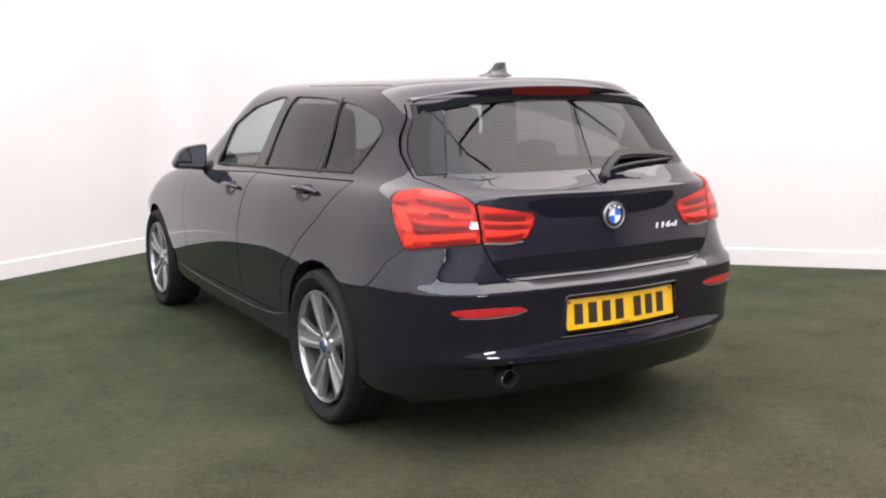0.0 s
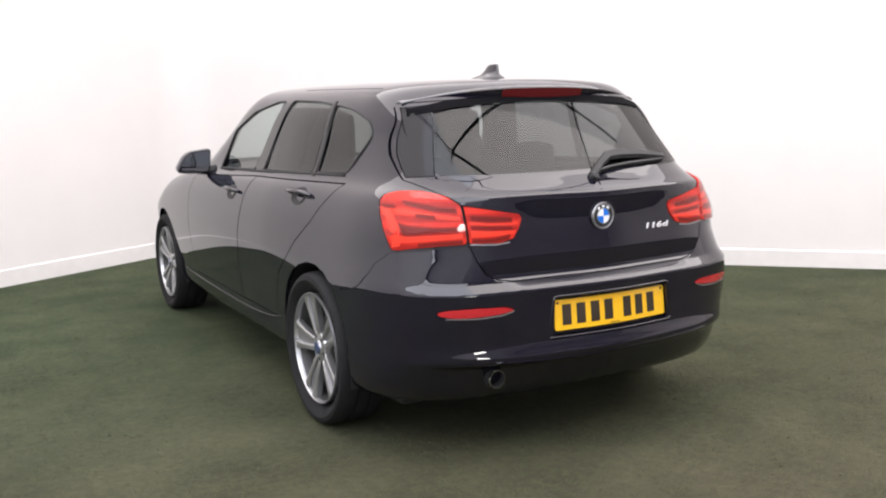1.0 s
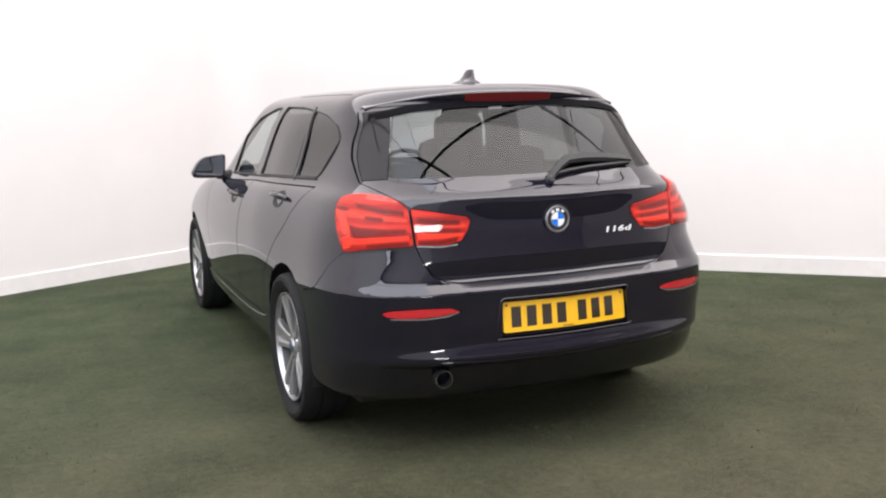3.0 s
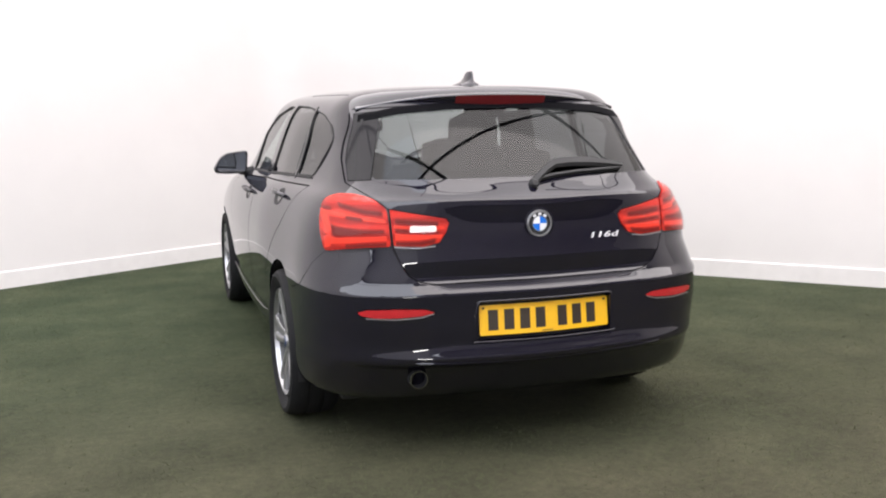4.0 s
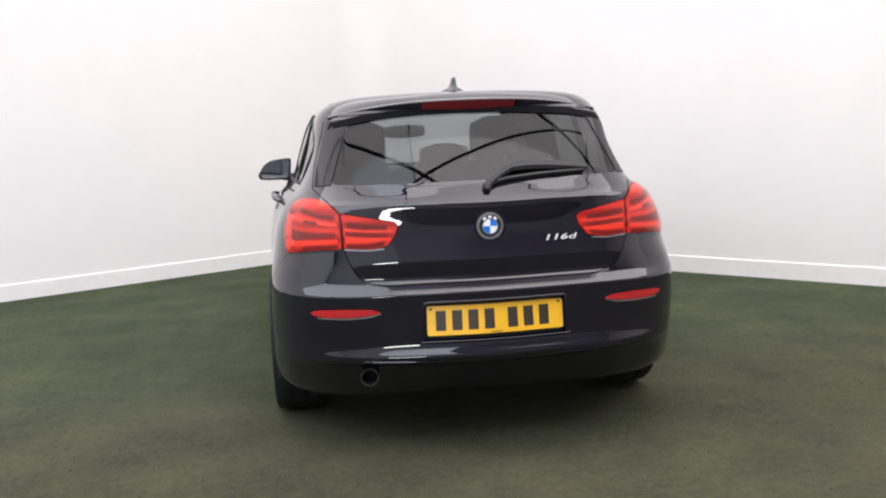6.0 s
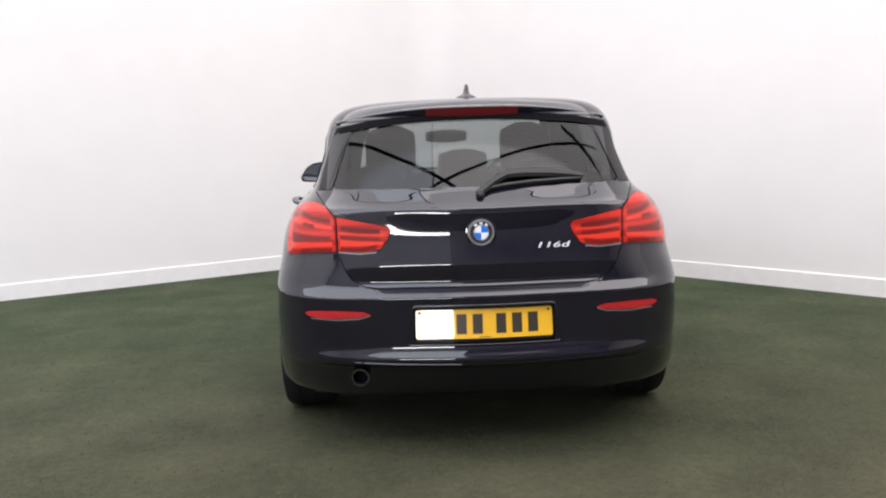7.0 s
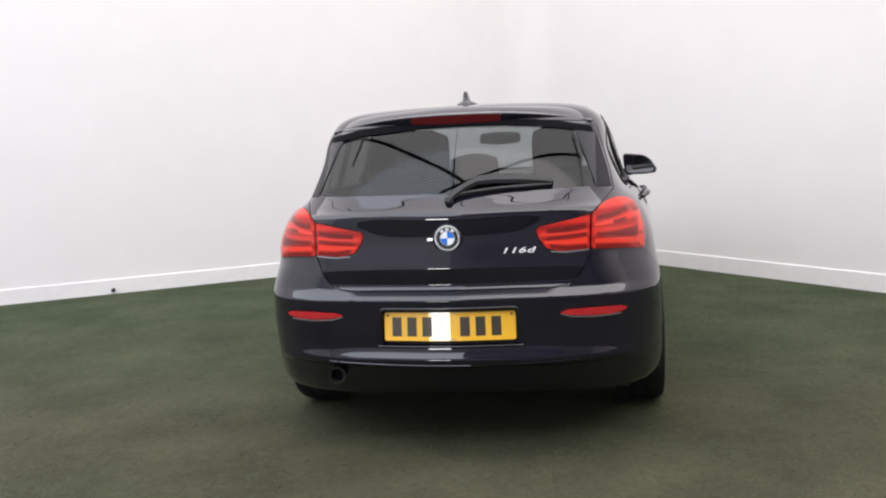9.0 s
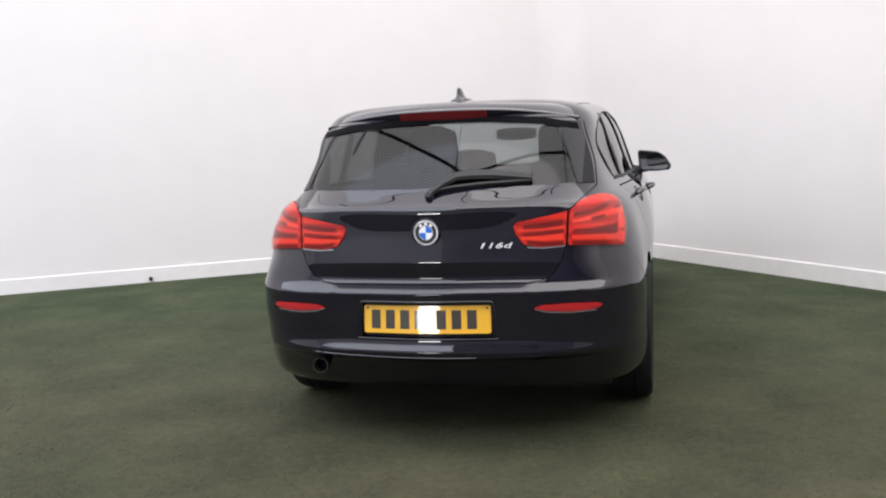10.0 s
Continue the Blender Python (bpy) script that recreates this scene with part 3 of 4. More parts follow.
REFLECTOR_AT = [(0.425, 0.580), (0.47, 0.570), (0.55, 0.564), (0.63, 0.563), (0.675, 0.570), (0.688, 0.582), (0.66, 0.591), (0.56, 0.595), (0.46, 0.592)]
RECESS = both([(0.270, 0.452), (0.264, 0.612)])

car = thing("hatchback_car", "glossy black five-door hatchback car parked on green turf", "car")
SHELL = shell_points()
bm = shell_bm(SHELL)
from mathutils.bvhtree import BVHTree
whole_shell = bm.copy()
whole_shell.normal_update()
whole_shell.faces.ensure_lookup_table()
smooth_faces = whole_shell.faces
bvh = BVHTree.FromBMesh(whole_shell)


def on_rear(x, z, out=0.0):
    """The point of the shell seen from behind at (x, z), raised by out along the normal."""
    p, n, _, _ = bvh.ray_cast(Vector((x, -2, z)), Vector((0, 1, 0)))
    return p + (n if n.y < 0 else -n) * out


def on_side(y, z, sign, out=0.0):
    p, n, _, _ = bvh.ray_cast(Vector((3 * sign, y, z)), Vector((-sign, 0, 0)))
    return p + (n if n.x * sign > 0 else -n) * out


def rounded(poly, rad=0.02, steps=4):
    """The polygon with its corners rounded."""
    out = []
    for i, q in enumerate(poly):
        p, q, n = Vector(poly[i - 1]), Vector(q), Vector(poly[(i + 1) % len(poly)])
        a, b = (p - q), (n - q)
        k = min(rad, 0.42 * a.length, 0.42 * b.length)
        s, e = q + a.normalized() * k, q + b.normalized() * k
        for j in range(steps + 1):
            t = j / steps
            out.append(tuple(s * (1 - t) ** 2 + q * 2 * t * (1 - t) + e * t * t))
    return out


def smooth_normal(p):
    """The uncut shell's normal nearest to p, blended between its corners."""
    q, _, i, _ = bvh.find_nearest(p)
    f = smooth_faces[i]
    w = [1 / ((v.co - q).length + 1e-5) ** 2 for v in f.verts]
    n = Vector()
    for v, k in zip(f.verts, w):
        n += v.normal * k
    return n.normalized()


def panel(name, faces, mat, parent, label="", push=0.0, thick=0.008, bend=None):
    """Faces of the shell as a part with a turned-in edge, shaded like the uncut shell or by a bend of its own."""
    verts, index, polys, edge_use = [], {}, [], {}
    normals = []
    for f in faces:
        row = []
        for v in f.verts:
            if v not in index:
                n = smooth_normal(v.co)
                n = bend(v.co, n) if bend else n
                index[v] = len(verts)
                verts.append(v.co + n * push)
                normals.append(n)
            row.append(index[v])
        polys.append(row)
        for a, b in zip(row, row[1:] + row[:1]):
            edge_use[(a, b)] = edge_use.get((a, b), 0) + 1
    if thick:
        for a, b in [e for e in edge_use if (e[1], e[0]) not in edge_use]:
            out = (verts[b] - verts[a]).cross(normals[a])
            out = out.normalized() if out.length > 1e-9 else normals[a]
            out = -out if thick < 0 else out
            k = len(verts)
            for i, d in ((b, 0), (a, 0), (a, -thick), (b, -thick)):
                verts.append(verts[i] + normals[i] * d)
                normals.append(out)
            polys.append([k, k + 1, k + 2, k + 3])
    me = bpy.data.meshes.new(name)
    me.from_pydata(verts, [], polys)
    me.polygons.foreach_set("use_smooth", [True] * len(polys))
    me.normals_split_custom_set_from_vertices(normals)
    me.materials.append(mat)
    ob = new(name, me)
    ob.parent = parent
    if label:
        tagged(ob, label)
    return ob


def lift(bm, polys, side, gap, name, mat, parent, label="", push=0.0, thick=0.008, bend=None, lens=None):
    """Cuts a region out of the shell and makes it a part of its own, with a gap round it."""
    if gap:
        side.cut(bm, grown(polys, gap))
    side.cut(bm, polys)
    if gap:
        ring = [f for f in side.faces(bm, grown(polys, gap)) if not inside(polys, *side.uv(f.calc_center_median()))]
        bmesh.ops.delete(bm, geom=ring, context="FACES")
    chosen = side.faces(bm, polys)
    ob = panel(name, chosen, mat, parent, label, push, thick, bend)
    if lens:
        panel("lens", chosen, LENS, ob, "clear outer lens of the tail lamp", push + 0.005, 0.0, lens)
    bmesh.ops.delete(bm, geom=chosen, context="FACES")
    return ob


# wheel arches
for side in (LEFT, RIGHT):
    for y in (REAR_AXLE, FRONT_AXLE):
        hole = circle(y, WHEEL_R + 0.005, 0.354)
        side.cut(bm, hole)
        bmesh.ops.delete(bm, geom=[f for f in side.faces(bm, hole)], context="FACES")

panes, lamps = {}, {}


def glass_bend(p, n):
    """The rear window's even curve across, tighter at the blades on either side."""
    x, z = p.x, p.z - 1.17
    lean = 0.757 + 0.161 * z + 0.101 * x * x
    side = 0.346 * x + 0.85 * x**3 + 0.073 * x * z + math.copysign(4.0 * max(abs(x) - 0.5, 0.0), x)
    return Vector((side, -math.cos(lean), math.sin(lean))).normalized()


def bumper_bend(p, n):
    """The bumper's sloping shoulder under the lamps, and its ledge, which dies away beside the plate over a tucked-in foot."""
    rear = min(1.0, max(0.0, -1.7 * n.y))
    if 0.54 < p.z < 0.648:
        n = n - Vector((0, 0, max(0.0, n.z + 0.03) * rear * min(1.0, (0.648 - p.z) / 0.008)))
    elif p.z > 0.648 and abs(p.x) > 0.36:
        w = rear * min(1.0, (p.z - 0.648) / 0.012) * min(1.0, (abs(p.x) - 0.36) / 0.08)
        n = n + Vector((0, 0, (0.24 - n.z) * w))
    elif p.z < 0.383:
        n = n - Vector((0, 0, 0.32 * rear * min(1.0, (0.383 - p.z) / 0.03)))
    elif p.z < 0.46 and n.z > 0:
        n = n - Vector((0, 0, 0.45 * n.z * min(1.0, max(0.0, (abs(p.x) - 0.38) / 0.12))))
    return n.normalized()


def outer_crown(p, n):
    return Vector((n.x * 0.93, n.y, 0.045 + 1.2 * (p.z - 0.875))).normalized()


def inner_crown(p, n):
    """The tailgate lens, rounder across and more upright than the sheet around it."""
    return Vector((math.copysign(0.241 + 0.66 * (abs(p.x) - 0.45), p.x), -0.97, 0.038 + 1.3 * (p.z - 0.872))).normalized()


for side in (LEFT, RIGHT):
    for poly, mat in ((GLASS_FRONT_DOOR, GLASS_CLEAR), (GLASS_REAR_DOOR, GLASS_SIDE), (GLASS_QUARTER, GLASS_SIDE)):
        panes[(side, poly is GLASS_FRONT_DOOR, poly is GLASS_REAR_DOOR)] = lift(bm, rounded(poly), side, 0.004, "side_window", mat, car, "tinted side window glass" if mat is GLASS_SIDE else "clear front side window glass", push=-0.004, thick=0.0)
rear_glass = lift(bm, rounded(GLASS_REAR, 0.03), REAR, 0.0006, "rear_window", GLASS_DARK, car, "dark tinted rear window glass", push=-0.002, thick=0.0, bend=glass_bend)
for poly in (GLASS_BLADE, flip(GLASS_BLADE)):
    lift(bm, poly, REAR, 0.002, "pillar_blade", BLADE_BLACK, car, "gloss black blade beside the rear window", push=0.002, bend=glass_bend)
lift(bm, rounded(SCREEN, 0.05), FRONT, 0.005, "windscreen", GLASS_CLEAR, car, "clear windscreen", push=-0.003, thick=0.0)
for poly in (LAMP_OUTER, flip(LAMP_OUTER)):
    lamps[("outer", poly is LAMP_OUTER)] = lift(bm, rounded(poly, 0.012, 2), REAR, 0.0025, "tail_lamp", LAMP_RED, car, "red tail lamp in the rear wing", push=0.004, thick=0.02, lens=outer_crown)
for poly in (LAMP_INNER, flip(LAMP_INNER)):
    lamps[("inner", poly is LAMP_INNER)] = lift(bm, poly, REAR, 0.0028, "hatch_lamp", LAMP_RED, car, "red tail lamp section on the tailgate", push=0.004, thick=0.02, lens=inner_crown)
for poly in (REFLECTOR_AT, flip(REFLECTOR_AT)):
    lamps[("reflector", poly is REFLECTOR_AT)] = lift(bm, rounded(poly, 0.01, 2), REAR, 0.003, "reflector", REFLECTOR, car, "red bumper reflector with a silver lower edge", push=0.002, thick=0.005)
tailgate = lift(bm, HATCH, REAR, 0.0035, "tailgate", PAINT, car, "glossy black tailgate")
rear_glass.parent = tailgate
lift(bm, RECESS, REAR, 0.0, "plate_recess", PAINT, car, push=-0.022, thick=-0.021)
lift(bm, BUMPER, REAR, 0.0008, "rear_bumper", PAINT, car, "glossy black rear bumper", bend=bumper_bend)
for side in (LEFT, RIGHT):
    front = lift(bm, DOOR_FRONT, side, 0.005, "front_door", PAINT, car, "glossy black front door")
    panes[(side, True, False)].parent = front
    rear = lift(bm, DOOR_REAR, side, 0.005, "rear_door", PAINT, car, "glossy black rear door")
    panes[(side, False, True)].parent = rear
body = panel("body", list(bm.faces), PAINT, car, "glossy black metallic body panels", thick=0.012)
bm.free()

# dark inner tub behind the gaps, up to the window line
tub = shell_points(0.035, RINGS[:26])
bm = shell_bm(tub)
for side in (LEFT, RIGHT):
    for y in (REAR_AXLE, FRONT_AXLE):
        hole = circle(y, WHEEL_R + 0.005, 0.358)
        side.cut(bm, hole)
        bmesh.ops.delete(bm, geom=[f for f in side.faces(bm, hole)], context="FACES")
part("inner_tub", bm, SATIN_BLACK, car, "black inner lining")
# dark lining of pillars and roof inside the cabin
bm = shell_bm(shell_points(0.016, RINGS[25:], 0.012))
for side, polys in ((LEFT, (GLASS_FRONT_DOOR, GLASS_REAR_DOOR, GLASS_QUARTER)), (RIGHT, (GLASS_FRONT_DOOR, GLASS_REAR_DOOR, GLASS_QUARTER)), (REAR, (GLASS_REAR,)), (FRONT, (SCREEN,))):
    for poly in polys:
        side.cut(bm, poly)
        bmesh.ops.delete(bm, geom=side.faces(bm, poly), context="FACES")
part("cabin_lining", bm, CLOTH, car, "dark roof and pillar lining")
bm = bmesh.new()
box(bm, -0.70, 0.70, 0.40, 3.95, 0.18, 0.24, 0.02)
part("underbody", bm, SATIN_BLACK, car, "black underbody")

# wheel housings
for sx in (-1, 1):
    for y in (REAR_AXLE, FRONT_AXLE):
        bm = bmesh.new()
        n = 24
        rows = []
        for x in (0.50, 0.842 if y == REAR_AXLE else 0.79):
            rows.append([bm.verts.new((sx * x, y + 0.358 * math.cos(math.pi * (k / n * 1.16 - 0.08)), WHEEL_R + 0.358 * math.sin(math.pi * (k / n * 1.16 - 0.08)))) for k in range(n + 1)])
        for k in range(n):
            bm.faces.new((rows[0][k], rows[0][k + 1], rows[1][k + 1], rows[1][k]))
        bm.faces.new(rows[0])
        part("wheel_housing", bm, SATIN_BLACK, car)


# ---- wheels ----
def wheel_bits():
    tyre = bmesh.new()
    prof = [(0.222, 0.035), (0.232, 0.062), (0.262, 0.095), (0.285, 0.107), (0.302, 0.103), (0.312, 0.088), (0.3165, 0.06), (0.317, 0.0),
            (0.3165, -0.06), (0.312, -0.088), (0.302, -0.103), (0.285, -0.107), (0.262, -0.10), (0.222, -0.09)]
    for g in (0.03, -0.03):
        k = next(i for i, p in enumerate(prof) if p[1] < g)
        prof[k:k] = [(0.317, g + 0.006), (0.310, g + 0.005), (0.310, g - 0.005), (0.317, g - 0.006)]
    lathe(tyre, prof, 72, caps=False)
    rim = bmesh.new()
    lathe(rim, [(0.232, 0.086), (0.230, 0.094), (0.226, 0.094), (0.2225, 0.086), (0.2205, 0.072)], 72, caps=False)
    barrel = bmesh.new()
    lathe(barrel, [(0.2208, 0.074), (0.208, 0.03), (0.200, -0.08), (0.225, -0.09)], 60, caps=False)
    spokes, webs = [], []
    reach = ((0.038, 0.014, 0.013, 0.066, 0.03), (0.070, 0.020, 0.012, 0.074, 0.030), (0.115, 0.027, 0.012, 0.080, 0.030), (0.17, 0.036, 0.015, 0.085, 0.028), (0.223, 0.045, 0.024, 0.089, 0.026))
    for k in range(5):
        turn = Matrix.Rotation(2 * math.pi * k / 5, 3, "X")
        b = bmesh.new()
        loft(b, [[Vector((x - d, -off, r)), Vector((x - 0.009, -off, r)), Vector((x - 0.013, 0, r)), Vector((x - 0.009, off, r)), Vector((x - d, off, r))] for r, off, w, x, d in reach])
        bmesh.ops.rotate(b, verts=b.verts, matrix=turn)
        webs.append(b)
        for s in (-1, 1):
            b = bmesh.new()
            rows = []
            for r, off, w, x, d in reach:
                o = s * off
                rows.append([Vector((x - d, o - w, r)), Vector((x - 0.004, o - w, r)), Vector((x, o - w * 0.6, r)), Vector((x, o + w * 0.6, r)), Vector((x - 0.004, o + w, r)), Vector((x - d, o + w, r))])
            loft(b, rows)
            bmesh.ops.rotate(b, verts=b.verts, matrix=turn)
            spokes.append(b)
    hub = bmesh.new()
    lathe(hub, [(0.0, 0.080), (0.03, 0.079), (0.034, 0.074), (0.060, 0.070), (0.068, 0.060), (0.068, 0.03)], 32)
    cap = bmesh.new()
    lathe(cap, [(0.0, 0.0845), (0.024, 0.0835), (0.027, 0.079), (0.027, 0.07)], 28)
    disc = bmesh.new()
    lathe(disc, [(0.07, 0.0), (0.148, 0.0), (0.148, -0.02), (0.07, -0.02)], 48, closed=True)
    bolts = []
    for k in range(5):
        b = bmesh.new()
        lathe(b, [(0.0, 0.074), (0.008, 0.073), (0.009, 0.062)], 10, pose(0, 0.047 * math.sin(2 * math.pi * k / 5 + 0.93), 0.047 * math.cos(2 * math.pi * k / 5 + 0.93)))
        bolts.append(b)
    return tyre, rim, barrel, spokes, webs, hub, cap, disc, bolts


def wheel(m):
    tyre, rim, barrel, spokes, webs, hub, cap, disc, bolts = wheel_bits()
    root = new("wheel")
    root.parent = car
    root.matrix_basis = m
    t = part("tyre", tyre, RUBBER, root, "black low-profile tyre")
    r = part("rim", rim, ALLOY, root, "silver alloy rim with five double spokes")
    part("rim_barrel", barrel, ALLOY_DARK, root, "inside of the rim, with its shade in the dark colour")
    for b in spokes:
        part("spoke", b, ALLOY, root, angle=30)
    for b in webs:
        part("spoke_web", b, ALLOY_WEB, root, "grey recess between two spokes", angle=30)
    part("hub", hub, ALLOY, root)
    for b in bolts:
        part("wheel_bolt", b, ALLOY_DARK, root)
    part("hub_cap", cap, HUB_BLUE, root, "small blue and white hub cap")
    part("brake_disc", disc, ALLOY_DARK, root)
    return root


for sx in (-1, 1):
    for y in (REAR_AXLE, FRONT_AXLE):
        x = sx * (TRACK if y == REAR_AXLE else TRACK - 0.028)
        wheel(pose(x, y, WHEEL_R, 0, 0, 0 if sx > 0 else 180) @ pose(0, 0, 0, 14 if y == REAR_AXLE else -9))

# ---- car details: rear ----
def strip(top, bottom, out, n=24, rows=4, thick=0.002, onto=None):
    """A thin piece that lies on the rear of the shell between two edges of (x, z) points."""
    onto = onto or on_rear
    bm = bmesh.new()
    t = even(np.array(top, float), n)
    b = even(np.array(bottom, float), n)
    grid = []
    for r in range(rows):
        u = r / (rows - 1)
        grid.append([onto(*(b[i] * (1 - u) + t[i] * u), out) for i in range(n)])
    front = [[bm.verts.new(p) for p in row] for row in grid]
    back = [[bm.verts.new(p + Vector((0, thick, 0))) for p in row] for row in grid]
    for layer in (front, back):
        for r in range(rows - 1):
            for i in range(n - 1):
                bm.faces.new((layer[r][i], layer[r][i + 1], layer[r + 1][i + 1], layer[r + 1][i]))
    rim = [(0, i) for i in range(n)] + [(r, n - 1) for r in range(1, rows)] + [(rows - 1, i) for i in range(n - 2, -1, -1)] + [(r, 0) for r in range(rows - 2, 0, -1)]
    for (a, b2), (c, d) in zip(rim, rim[1:] + rim[:1]):
        bm.faces.new((front[a][b2], front[c][d], back[c][d], back[a][b2]))
    return bm


def mirror_pts(pts):
    return [(-x, z) for x, z in pts]


# lamp pattern: darker bands behind the red lens, their soft shade painted in mid red
LAMP_BANDS = [
    ([(0.385, 0.893), (0.47, 0.901), (0.535, 0.907)], [(0.385, 0.884), (0.47, 0.886), (0.535, 0.894)]),
    ([(0.385, 0.859), (0.46, 0.864), (0.538, 0.869)], [(0.385, 0.855), (0.46, 0.860), (0.538, 0.866)]),
    ([(0.395, 0.832), (0.46, 0.823), (0.538, 0.824)], [(0.402, 0.824), (0.46, 0.816), (0.538, 0.818)]),
    ([(0.575, 0.931), (0.636, 0.939), (0.700, 0.956)], [(0.575, 0.921), (0.636, 0.926), (0.700, 0.946)]),
    ([(0.722, 0.941), (0.735, 0.941), (0.744, 0.941)], [(0.722, 0.935), (0.735, 0.935), (0.744, 0.936)]),
    ([(0.575, 0.866), (0.648, 0.866), (0.720, 0.872), (0.736, 0.880)], [(0.575, 0.861), (0.648, 0.855), (0.720, 0.845), (0.733, 0.846)]),
    ([(0.64, 0.905), (0.66, 0.908), (0.69, 0.912)], [(0.64, 0.900), (0.66, 0.901), (0.69, 0.905)]),
    ([(0.57, 0.822), (0.64, 0.819), (0.70, 0.812)], [(0.57, 0.817), (0.64, 0.814), (0.70, 0.807)]),
]
LAMP_GLOWS = [
    ([(0.365, 0.880), (0.46, 0.881), (0.54, 0.888)], [(0.362, 0.869), (0.46, 0.871), (0.54, 0.877)]),
    ([(0.368, 0.849), (0.46, 0.851), (0.54, 0.857)], [(0.378, 0.836), (0.46, 0.833), (0.54, 0.834)]),
    ([(0.568, 0.906), (0.65, 0.916), (0.735, 0.936)], [(0.568, 0.894), (0.65, 0.901), (0.735, 0.916)]),
    ([(0.568, 0.849), (0.65, 0.845), (0.738, 0.842)], [(0.568, 0.834), (0.65, 0.827), (0.742, 0.816)]),
    ([(0.735, 0.936), (0.744, 0.934), (0.750, 0.932)], [(0.742, 0.806), (0.750, 0.802), (0.760, 0.798)]),
]
for top, bottom in LAMP_GLOWS:
    for f in (list, mirror_pts):
        lamp = lamps[("outer" if top[0][0] > 0.55 else "inner", f is list)]
        part("light_bar", strip(f(top), f(bottom), 0.0052, 16, 5, 0.001), LAMP_BRIGHT, lamp, "bright red light bar in the tail lamp")
for top, bottom in LAMP_BANDS:
    for f in (list, mirror_pts):
        lamp = lamps[("outer" if top[0][0] > 0.55 else "inner", f is list)]
        part("light_guide", strip(f(top), f(bottom), 0.0066, 16, 3, 0.001), LAMP_DARK, lamp, "dark red band in the tail lamp")
        wide = [[(x, z + d) for x, z in edge] for edge, d in ((top, 0.006), (bottom, -0.006))]
        part("guide_surround", strip(f(wide[0]), f(wide[1]), 0.0058, 16, 3, 0.001), LAMP_MID, lamp, "shaded red border of the light guide")
for f in (list, mirror_pts):
    part("lamp_edge", strip(f([(0.40, 0.8105), (0.46, 0.806), (0.545, 0.812)]), f([(0.40, 0.806), (0.46, 0.801), (0.545, 0.807)]), 0.005, 16, 3), ALLOY_WEB, lamps[("inner", f is list)], "silver lower edge of the lamp")
    part("reflector_edge", strip(f([(0.43, 0.578), (0.47, 0.567), (0.56, 0.561), (0.66, 0.563)]), f([(0.43, 0.575), (0.47, 0.5625), (0.56, 0.5565), (0.66, 0.5595)]), 0.004, 16, 3), ALLOY, lamps[("reflector", f is list)], "silver edge under the reflector")

# number plate, bowed to the bumper, with bars for the characters
PLATE_R = 1.3


def plate_pose(x, z, out=0.0):
    u = min(abs(x), 0.12)
    slope = u / PLATE_R
    y = 0.015 + u * u / (2 * PLATE_R) + (abs(x) - u) * slope + (z - 0.4815) * 0.10 - out
    return Matrix.Translation((x, y, z)) @ pose(0, 0, 0, 0, 0, math.degrees(math.copysign(slope, x))) @ pose(0, 0, 0, -5.7)


plate = bmesh.new()
loops = []
for i in range(27):
    x = (-0.26 + 0.52 * i / 26) if 0 < i < 26 else (i - 13) * 0.02
    if i in (1, 25):
        x = math.copysign(0.2545, x)
    m = plate_pose(x, 0.4815)
    r = 0.006 if i in (0, 26) else 0.0
    loops.append([m @ Vector(p) for p in ((0, 0, r), (0, 0, 0.111 - r), (0, 0.006, 0.111 - r), (0, 0.006, r))])
loft(plate, loops)
number_plate = part("number_plate", plate, YELLOW, car, "yellow reflective number plate with black characters", angle=30)
xs = [-0.219 + 0.061 * k for k in range(4)] + [-0.219 + 0.061 * 4 + 0.028 + 0.061 * k for k in range(3)]
for x in xs:
    bm = bmesh.new()
    box(bm, -0.019, 0.019, -0.0012, 0.002, 0.018, 0.093, m=plate_pose(x + 0.01, 0.4815))
    part("character_bar", bm, INK, number_plate, smooth=False)
for x in (-0.245, 0.245):
    bm = bmesh.new()
    lathe(bm, [(0.0, 0.003), (0.004, 0.0025), (0.005, 0.0)], 12, plate_pose(x, 0.4815) @ pose(0, 0, 0.1) @ pose(0, 0, 0, 0, 0, -90))
    part("plate_screw", bm, SATIN_BLACK, number_plate)

bm = bmesh.new()
box(bm, -0.022, 0.022, -0.0010, 0.002, 0.004, 0.007, m=plate_pose(0.0, 0.4815))
part("maker_bar", bm, INK, number_plate, "tiny dark line of print at the foot of the plate", smooth=False)

# raised edge of the plate recess
bm = bmesh.new()
edge = rounded([(-0.292, 0.458), (0.292, 0.458), (0.268, 0.609), (-0.268, 0.609)], 0.014, 5)
edge = [tuple(np.array(a) * (1 - j / 8) + np.array(b) * j / 8) for a, b in zip(edge, edge[1:] + edge[:1]) for j in range(8)]
tube(bm, [on_rear(x, z, -0.001) for x, z in edge + edge[:1]], 0.0042, 10)
part("plate_surround", bm, PAINT, car, "glossy black raised edge round the number plate")

# fine raised line under the bumper's ledge
bm = bmesh.new()
tube(bm, [on_rear(-0.50 + 0.025 * i, 0.384 + 0.012 * ((i - 20) / 20) ** 2, 0.0005) for i in range(41)], [0.001] + [0.0045] * 39 + [0.001], 8)
part("bumper_bead", bm, PAINT, car, "fine raised line along the lower bumper")

# round badge on the tailgate
p = on_rear(0, 0.875)
n = (on_rear(0, 0.875, 1.0) - p).normalized()
EMB = Matrix.Translation(p) @ n.to_track_quat("X", "Z").to_matrix().to_4x4() @ Matrix.Scale(1.13, 4)
bm = bmesh.new()
